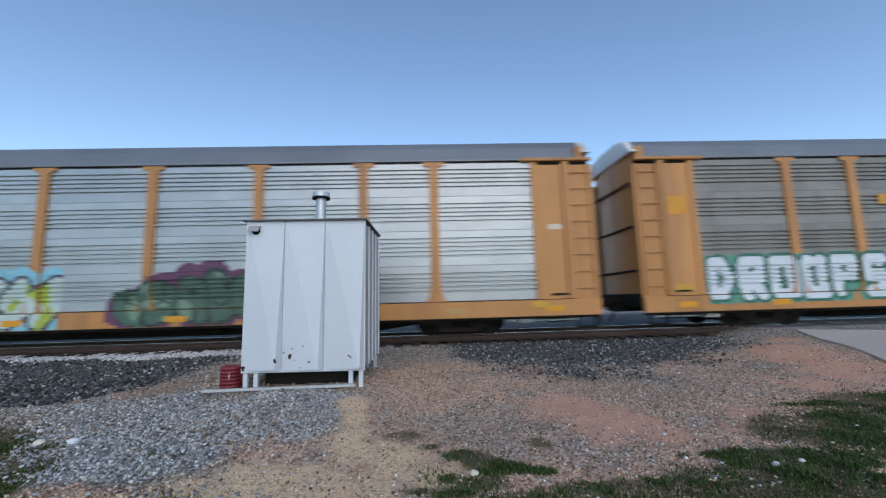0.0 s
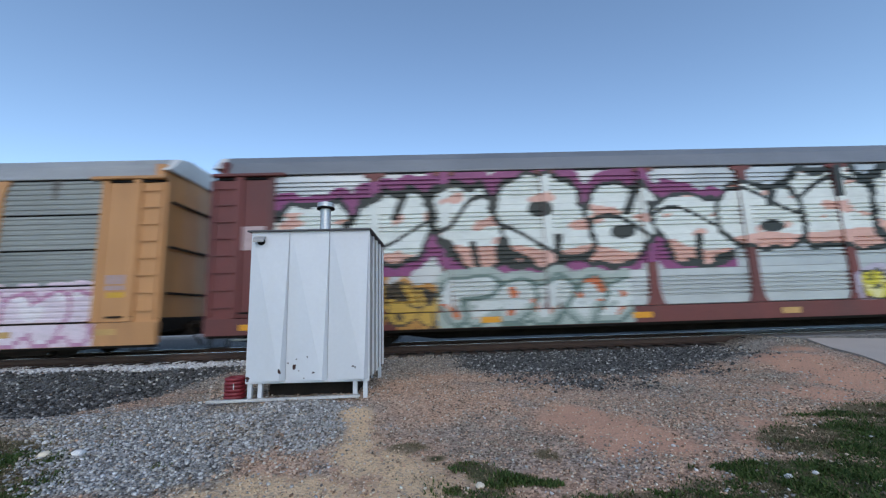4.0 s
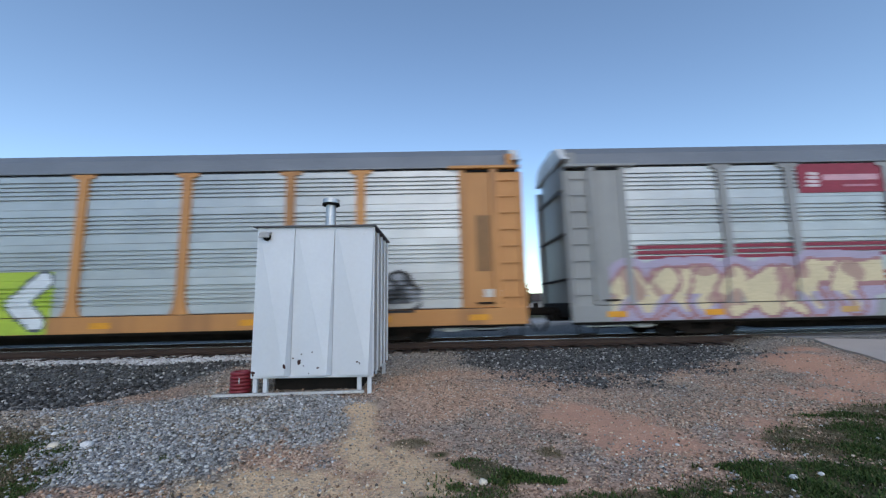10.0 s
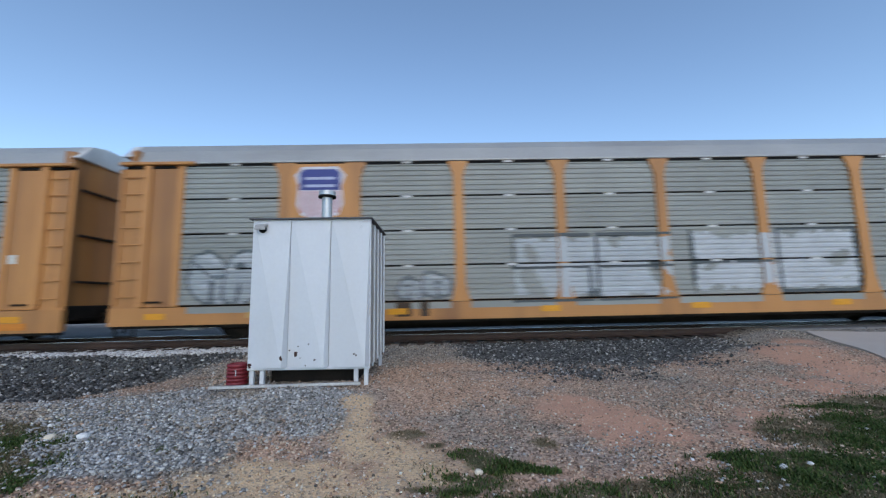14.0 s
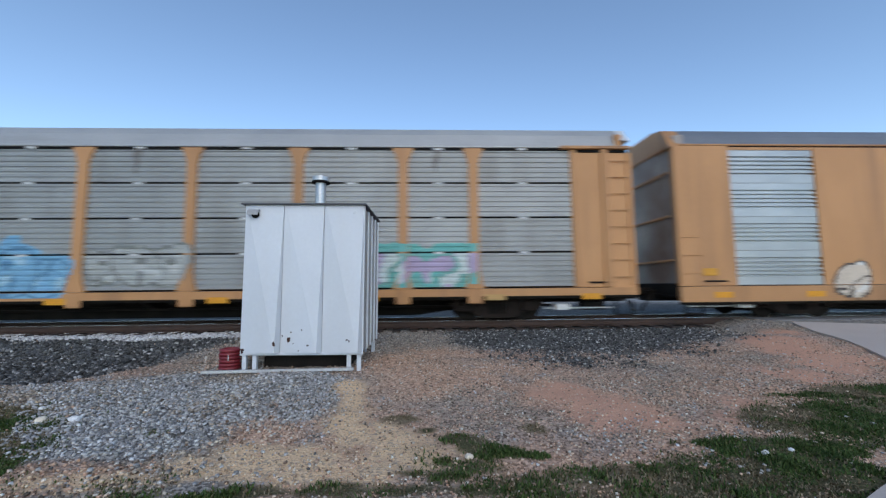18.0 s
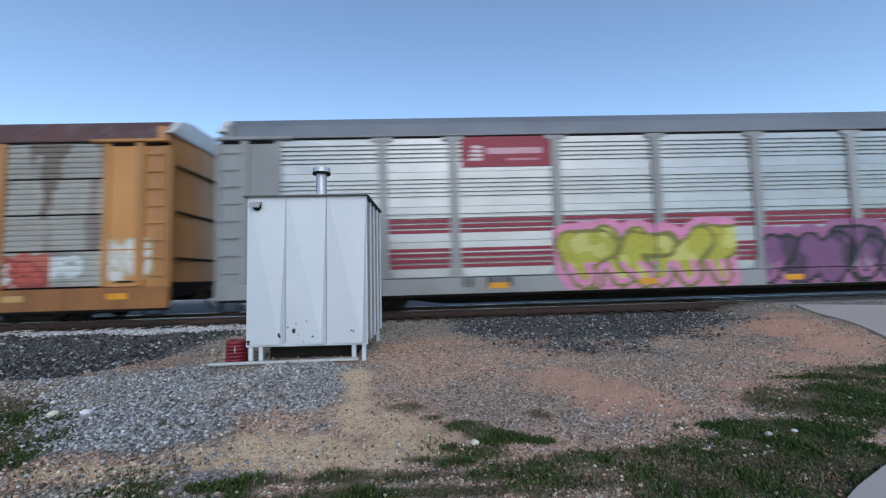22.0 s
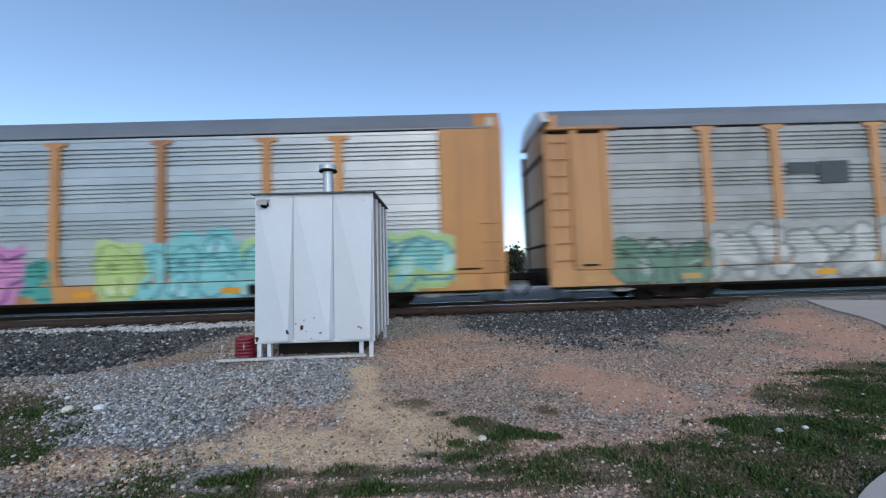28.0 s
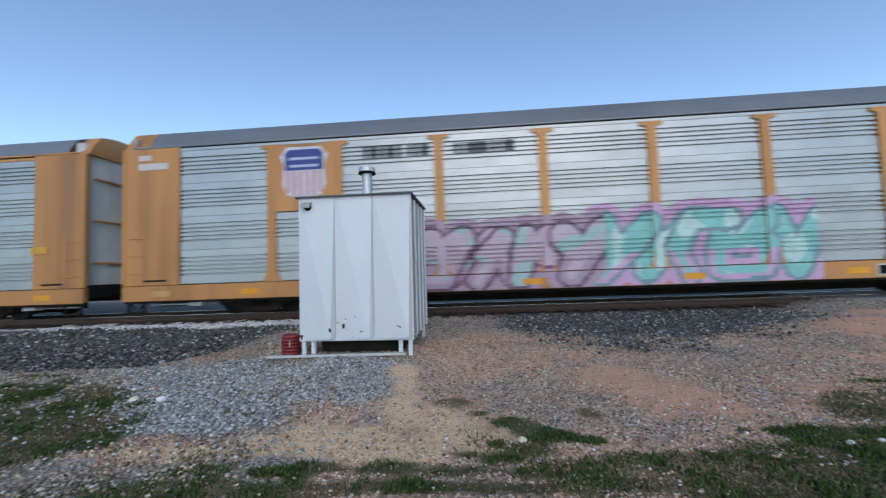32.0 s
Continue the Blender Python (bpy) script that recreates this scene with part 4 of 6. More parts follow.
def skin_rows(z0, z1, seam=True, foot=SILL0):
    """The strips of the side between two heights: (foot, top, depth at the foot, depth at the top)."""
    out = []
    if z0 < SILL1 - 0.02:
        n = 6
        zs = np.linspace(max(z0, foot + 0.01), SILL1 - 0.015, n + 1)
        out += [(a, b, -0.06, -0.06) for a, b in zip(zs, zs[1:])]
    for row in range(4):
        pts = wave(row, seam)
        for (za, da), (zb, db) in zip(pts, pts[1:]):
            a, b = za + ROWS[row], zb + ROWS[row]
            if b > z0 and a < z1 and b - a > 0.004:
                n = max(1, round((b - a) / 0.05))
                for k in range(n):
                    f, e = k / n, (k + 1) / n
                    out.append((a + (b - a) * f, a + (b - a) * e, da + (db - da) * f, da + (db - da) * e))
    return out


def proud(x, style):
    """How far posts and end plates stand before the sheeting at x, or None for the sheeting itself."""
    posts = (-9.45, -7.15, -4.353, -1.457, 1.457, 4.353, 7.15, 9.45) if style == "flush" else POSTS
    if abs(x) > END:
        return -0.05 if style != "std" else -0.012
    if style == "flush" and 7.15 < abs(x) < 9.45:
        return -0.034
    for p in posts:
        if abs(x - p) < 0.135:
            return -0.058
    return None


def near(X, Z, ax, az, bx, bz):
    """Distance from a line between two points."""
    t = np.clip(((X - ax) * (bx - ax) + (Z - az) * (bz - az)) / max(1e-6, (bx - ax) ** 2 + (bz - az) ** 2), 0, 1)
    return np.hypot(X - ax - t * (bx - ax), Z - az - t * (bz - az))


def picture(kind, word, px, rows, x0, x1, z0, z1, seed):
    """A grid of colour numbers over the strips: 0 bare, 1 fill, 2 outline, 3 ground, 4 accent."""
    rng = np.random.RandomState(seed)
    pz = np.array([(a + b) / 2 for a, b, _, _ in rows])
    X, Z = np.meshgrid(px, pz)
    w, h = x1 - x0, z1 - z0
    img = np.zeros(X.shape, int)
    owner = np.zeros(X.shape, int)
    if kind in ("bar", "sign"):
        img[:] = 1
        return img, owner
    if kind == "text":
        n = int(w / 0.16)
        cell = ((X - x0) / w * n).astype(int)
        on = (rng.uniform(size=n + 1) < 0.85)[cell] & (((X - x0) / w * n) % 1 < 0.8)
        img[on] = 1
        owner[:] = cell + 1
        return img, owner
    U, V = (X - x0) / w, (Z - z0) / h
    if kind == "stain":
        spread = (0.42 - 0.2 * (1 - V)) * (0.75 + 0.35 * waves(X * 2, Z * 0.4, seed, 0.8))
        img[(abs(U - 0.5) < spread) & (0.9 * ragged(X * 1.6, Z * 0.35, 0.35, seed % 50) < 0.15 + 0.9 * V - 1.6 * abs(U - 0.5))] = 1
        return img, owner
    if kind == "ring":
        d = np.maximum(abs(U - 0.5) * 2, abs(V - 0.5) * 2)
        img[(d > 0.62)] = 1
        return img, owner
    wob = waves(X * 1.0, Z * 1.0, seed, 1.3) * 0.12 + waves(X, Z, seed + 9, 0.45) * 0.05
    if kind == "block":
        edge = np.minimum(np.minimum(X - x0, x1 - X), np.minimum(Z - z0, z1 - Z)) + wob
        img[edge > 0.06] = 1
        img[(edge > 0.06) & (waves(X * 0.4, Z * 2.5, seed + 3, 0.5) > 0.55)] = 2
        img[(edge > 0.06) & (waves(X * 0.5, Z * 2.5, seed + 4, 0.6) > 0.75)] = 4
        return img, owner
    if kind == "door":
        lines = (((0.02, 0.0), (0.04, 0.45), (0.06, 0.75), (0.4, 0.9), (0.78, 1.0), (0.84, 0.9), (0.8, 0.6), (0.72, 0.57), (0.1, 0.28)), ((0.14, 0.0), (0.3, 0.3), (0.5, 0.45), (0.7, 0.44), (0.85, 0.3), (1.0, 0.02)))
        for line in lines:
            for p, q in zip(line, line[1:]):
                img[near(X, Z, x0 + p[0] * w, z0 + p[1] * h, x0 + q[0] * w, z0 + q[1] * h) < 0.055] = 1
        return img, owner
    if word:
        n = len(word)
        hollow = kind == "hollow"
        r, o = (0.21, 0.07) if n == 4 else (0.16, 0.09) if not hollow else (0.05, 0.0)
        cw = w / n
        best = np.full(X.shape, 9.0)
        for i in range(n):
            pts = {}
            m = r + o
            for q in "012345678":
                u, v = int(q) % 3 / 2, int(q) // 3 / 2
                pts[q] = (x0 + (i + 0.5) * cw + (u - 0.5) * (cw - 2 * r - 0.12), z0 + m + v * (h - 2 * m))
            for stroke in STROKES[word[i]].split(","):
                for p, q in zip(stroke, stroke[1:]):
                    best = np.minimum(best, near(X, Z, *pts[p], *pts[q]))
        owner[:] = np.clip(((X - x0) / cw).astype(int), 0, n - 1) + 1
        best = best + (0.4 if n == 4 else 0.15) * wob
        edge = np.minimum(np.minimum(X - x0, x1 - X), np.minimum(Z - z0, z1 - Z))
        if hollow:
            img[(edge > 0.1 + abs(wob)) & (waves(X * 0.5, Z, seed + 7, 0.9) > -0.75)] = 1
        else:
            img[(best < r + o + (0.5 + wob if n == 4 else 0.14)) & (edge > 0.02)] = 3
            img[best < r + o] = 2
            img[best < r] = 1
            return img, owner
        img[(best < r) & (edge > -0.02)] = 2
        return img, owner
    if kind == "wild":
        # slanting thick strokes that lock into one another, with dark contours and shaded fills
        n = max(1, int(round(w / 1.05)))
        cw = w / n
        tone = waves(X * 1.2, Z, seed + 11, 1.1)
        owner[:] = np.clip(((X - x0) / cw).astype(int), 0, n - 1) + 1
        for i in rng.permutation(n):
            glyph, lean, r = SHAPES[rng.randint(len(SHAPES))], rng.uniform(0.1, 0.5), min(0.27, 0.19 * h) * rng.uniform(0.8, 1.15)
            tall = h * rng.uniform(0.86, 1.0)
            pts = {}
            for q in "012345678":
                a, b = int(q) % 3 / 2, int(q) // 3 / 2
                pts[q] = (x0 + (i + 0.5 + (a - 0.5) * 0.95 + rng.uniform(-0.09, 0.09)) * cw + lean * (b - 0.5) * tall, z0 + r + 0.06 + b * (tall - 2 * r - 0.12) + rng.uniform(-0.05, 0.05))
            best = np.full(X.shape, 9.0)
            for stroke in glyph.split(","):
                for p, q in zip(stroke, stroke[1:]):
                    best = np.minimum(best, near(X, Z, *pts[p], *pts[q]) * (0.8 + 0.45 * abs((Z - z0) / h - 0.5)))
            best = best + 0.25 * wob
            outer = (best < r + 0.34) & (img == 0)
            img[outer] = 3
            line = best < r + 0.1
            img[line] = 2
            core = best < r
            img[core] = np.where(tone[core] > 0.35, 4, 1)
            img[core & (best > r * 0.45) & (Z < z0 + 0.42 * h) & (rng.uniform() < 0.6)] = 3
        return img, owner
    # fat rounded letters that lap over one another, with dark contours and a few inner cuts
    big = kind == "big"
    n = max(1, int(round(w / (2.2 if big else 0.85))))
    cw = w / n
    halo = np.full(X.shape, -9.0)
    shapes = []
    for i in range(n):
        rise = 0.72 + 0.3 * math.sin(math.pi * (i + 0.5) / n)
        tall = h * (rng.uniform(0.82, 1.08) * rise if n > 1 else 0.95)
        cx = x0 + (i + 0.5) * cw + rng.uniform(-0.08, 0.08) * cw
        hw = cw * (0.58 if n > 1 else 0.5) * rng.uniform(0.85, 1.2)
        lean = rng.uniform(-0.3, 0.3)
        u = (X - cx - lean * (Z - z0 - h / 2)) / hw
        v = (Z - z0 - tall / 2) / (tall / 2)
        d = (1 - (abs(u) ** 2.6 + abs(v) ** 2.6) ** (1 / 2.6)) * min(hw, tall / 2) + wob * (0.55 if not big else 1.2)
        shapes.append((d, u, v, rng.uniform(size=8)))
        owner[d > halo] = i + 1
        halo = np.maximum(halo, d)
    img[halo > (-0.3 if big else -0.12) - 0.12 * waves(X, Z, seed + 8, 1.0)] = 3
    line = 0.17 if big else 0.06
    order = rng.permutation(n)
    band = 0.05 + 0.14 * waves(X, Z, seed + 2, 1.6)
    for i in order:
        d, u, v, q = shapes[i]
        inside = d > line
        img[d > 0] = 2
        owner[d > 0] = i + 1
        img[inside] = 1
        if kind == "two":
            img[inside & (v < band)] = 3
        elif big:
            img[inside & (v < -0.6 + band)] = 4
        img[inside & (waves(X, Z * 1.3, seed + 5 + i, 0.9) > (0.75 if kind != "two" else 0.95))] = 4
        # an upright slit from the top or the foot, and a round counter
        side = 1 if q[0] > 0.5 else -1
        slit = (abs(u - (q[1] - 0.5) * 0.5 - 0.15 * v) < (0.09 if big else 0.1)) & (side * v > 0.1 + 0.3 * q[2])
        hole = ((u - (q[3] - 0.5) * 0.6) / 0.26) ** 2 + ((v + side * (0.15 + 0.3 * q[4])) / 0.16) ** 2 < 1
        sweep = abs(v - (q[5] - 0.5) * 0.9 - 0.35 * np.sin(2.2 * u + 6 * q[6])) < 0.05
        img[(d > 0) & (slit | (hole & (q[7] > 0.3)) | (sweep & (q[7] < 0.6)))] = 2
    return img, owner


def islands(img):
    """Numbers for the joined-up areas of a painted grid; specks are dropped."""
    label = np.where(img > 0, np.arange(1, img.size + 1).reshape(img.shape), 0)
    on = img > 0
    for _ in range(400):
        grown = label.copy()
        for axis in (0, 1):
            for way in (1, -1):
                moved = np.roll(label, way, axis)
                if axis == 0:
                    moved[0 if way == 1 else -1, :] = 0
                else:
                    moved[:, 0 if way == 1 else -1] = 0
                grown = np.maximum(grown, moved)
        grown = np.where(on, grown, 0)
        if (grown == label).all():
            break
        label = grown
    for v, count in zip(*np.unique(label, return_counts=True)):
        if v and count < 40:
            img[label == v] = 0
    return label


def graffiti(car, style, x0, x1, z0, z1, kind, word, colours, seed, name="graffiti", label="", seam=True, striped=False, foot=SILL0):
    lift = 0.006 + 0.0012 * (seed % 6)
    if z0 < 0.66 and kind not in ("text", "bar"):
        z0 = foot + 0.01
    bounds = (x0, x1, z0, z1)
    if not word and kind in ("tag", "two", "big", "wild"):
        x0, x1, z1 = x0 - 0.22, x1 + 0.22, min(z1 + 0.22, 4.9)
    rows = skin_rows(z0, z1, seam, foot)
    step = 0.06 if kind in ("bar", "text", "stain") else 0.045
    nx = max(2, int((x1 - x0) / step))
    dx = (x1 - x0) / nx
    img, owner = picture(kind, word, x0 + (np.arange(nx) + 0.5) * dx, rows, *bounds, seed)
    have = [k for k, c in enumerate(colours, 1) if c]
    for k in range(1, 5):
        if k not in have:
            img[img == k] = 0
    if kind == "wild":
        owner = islands(img)
    built = {}
    for j, (za, zb, da, db) in enumerate(rows):
        if striped and any(abs((za + zb) / 2 - z) < 0.075 for z in STRIPE_AT):
            da, db = 0.0, 0.0
        i = 0
        while i < nx:
            c, own, pr = img[j, i], owner[j, i], proud(x0 + (i + 0.5) * dx, style)
            k = i + 1
            while k < nx and img[j, k] == c and owner[j, k] == own and proud(x0 + (k + 0.5) * dx, style) == pr:
                k += 1
            if c:
                verts, faces, mats = built.setdefault(own, ([], [], []))
                ya, yb = (pr, pr) if pr is not None and za > SILL1 - 0.02 else (da, db)
                n = len(verts)
                ya, yb = SIDE + ya - lift, SIDE + yb - lift
                verts += [(x0 + i * dx, ya, za), (x0 + k * dx, ya, za), (x0 + k * dx, yb, zb), (x0 + i * dx, yb, zb)]
                faces.append((n, n + 1, n + 2, n + 3))
                mats.append(have.index(c))
            i = k
    for own, (verts, faces, mats) in sorted(built.items()):
        kind_name = name if name != "graffiti" else "graffiti_letter" if own else "graffiti"
        data = bpy.data.meshes.new(kind_name)
        data.from_pydata(verts, [], faces)
        for k in have:
            data.materials.append(sprayed(colours[k - 1]))
        data.polygons.foreach_set("material_index", mats)
        tagged(piece(kind_name, data, None, car), label, kind="stuff" if kind == "stain" else "")


def shield(car, x, z, w, h):
    """A shield of plain shapes: white rim, blue head with two pale bars, red and white stripes."""
    def shape(s, dz=0.0):
        half = [(0.5, 0.34), (0.42, 0.42), (0.36, 0.5), (-0.36, 0.5), (-0.42, 0.42), (-0.5, 0.34), (-0.42, 0.15), (-0.45, -0.2), (-0.36, -0.4), (0.0, -0.5), (0.36, -0.4), (0.45, -0.2), (0.42, 0.15)]
        return [(x + a * w * s, z + b * h * s) for a, b in half]

    crest = part("emblem", extruded(shape(1.0), "y", SIDE - 0.056, SIDE - 0.051), sprayed("dcdce4"), car, "shield emblem in red, white and blue")
    part("emblem_head", extruded([(x - 0.4 * w, z + 0.06 * h), (x + 0.4 * w, z + 0.06 * h), (x + 0.4 * w, z + 0.38 * h), (x + 0.32 * w, z + 0.45 * h), (x - 0.32 * w, z + 0.45 * h), (x - 0.4 * w, z + 0.38 * h)], "y", SIDE - 0.06, SIDE - 0.0565), sprayed("34408c"), crest)
    for dz in (0.14, 0.28):
        part("emblem_bar", box(x - 0.3 * w, x + 0.3 * w, SIDE - 0.064, SIDE - 0.0605, z + (dz - 0.025) * h, z + (dz + 0.025) * h), sprayed("b4bcdc"), crest)
    for k in range(6):
        a = x + (-0.37 + k * 0.135) * w
        part("emblem_stripe", box(a, a + 0.065 * w, SIDE - 0.06, SIDE - 0.0565, z - (0.36 if k in (0, 5) else 0.43) * h, z + 0.05 * h), sprayed("c88c90"), crest)


# ---- the cars in their order: style, body paint, sheeting, roof, and what marks them out ----
CARS = (
    ("std", YELLOW, SILVER, ROOF_GREY, "yellow car carrier with bright ribbed panels and dark graffiti", {}),
    ("std", YELLOW, SOOTY, ROOF_GREY, "yellow car carrier with soot-grey panels and a row of graffiti", {}),
    ("std", TAN_YELLOW, DIM, ROOF_LIGHT, "faded yellow car carrier with dull grey panels and pale roof", {}),
    ("std", MAROON, SILVER, ROOF_GREY, "maroon car carrier covered with tall white graffiti letters", {}),
    ("std", YELLOW, SILVER, ROOF_GREY, "yellow car carrier with bright panels, red, green and purple graffiti", {}),
    ("std", YELLOW, DULL, ROOF_GREY, "yellow car carrier with stained panels and blue graffiti", dict(plate=(1,))),
    ("std", YELLOW, SILVER, ROOF_GREY, "yellow car carrier with bright panels and white graffiti on lime", {}),
    ("std", GREY_PAINT, SILVER, ROOF_GREY, "grey car carrier with red stripes and a red sign", dict(stripes=True)),
    ("std", YELLOW, DIM, ROOF_LIGHT, "yellow car carrier with dull panels, blue and green graffiti", {}),
    ("std", YELLOW, DIM, ROOF_LIGHT, "yellow car carrier with dull panels and silver graffiti letters", dict(plate=(1,), clips=True)),
    ("std", YELLOW, SOOTY, ROOF_LIGHT, "yellow car carrier with brownish panels and white and blue graffiti", {}),
    ("std", TAN_YELLOW, DULL, ROOF_LIGHT, "faded yellow car carrier with grey panels and pale graffiti", dict(clips=True)),
    ("flush", TAN_YELLOW, SILVER, ROOF_GREY, "smooth-sided yellow car carrier with wide yellow bays", {}),
    ("std", YELLOW, RUSTY, ROOF_RUST, "yellow car carrier with rust-streaked panels and rusted roof", dict(plate=(1,))),
    ("std", GREY_PAINT, SILVER, ROOF_GREY, "grey car carrier with red stripes, yellow and purple graffiti", dict(stripes=True)),
    ("std", GREY_PAINT, SILVER, ROOF_GREY, "grey car carrier with red stripes, pale blue and teal graffiti", dict(stripes=True)),
    ("cap", YELLOW, DULL, ROOF_GREY, "yellow car carrier with dull panels and yellow roof ends", dict(plate=(1,))),
    ("cap", YELLOW, SILVER, ROOF_GREY, "yellow car carrier with green, pink and cyan graffiti", dict(plate=(1,))),
    ("std", TAN_YELLOW, DULL, ROOF_GREY, "faded yellow car carrier with blotched grey panels", {}),
    ("flush", YELLOW, SILVER, ROOF_GREY, "smooth-sided yellow car carrier with white lettered bay", {}),
    ("cap", YELLOW, SILVER, ROOF_GREY, "yellow car carrier with lilac and cyan graffiti", dict(plate=(1,))),
)
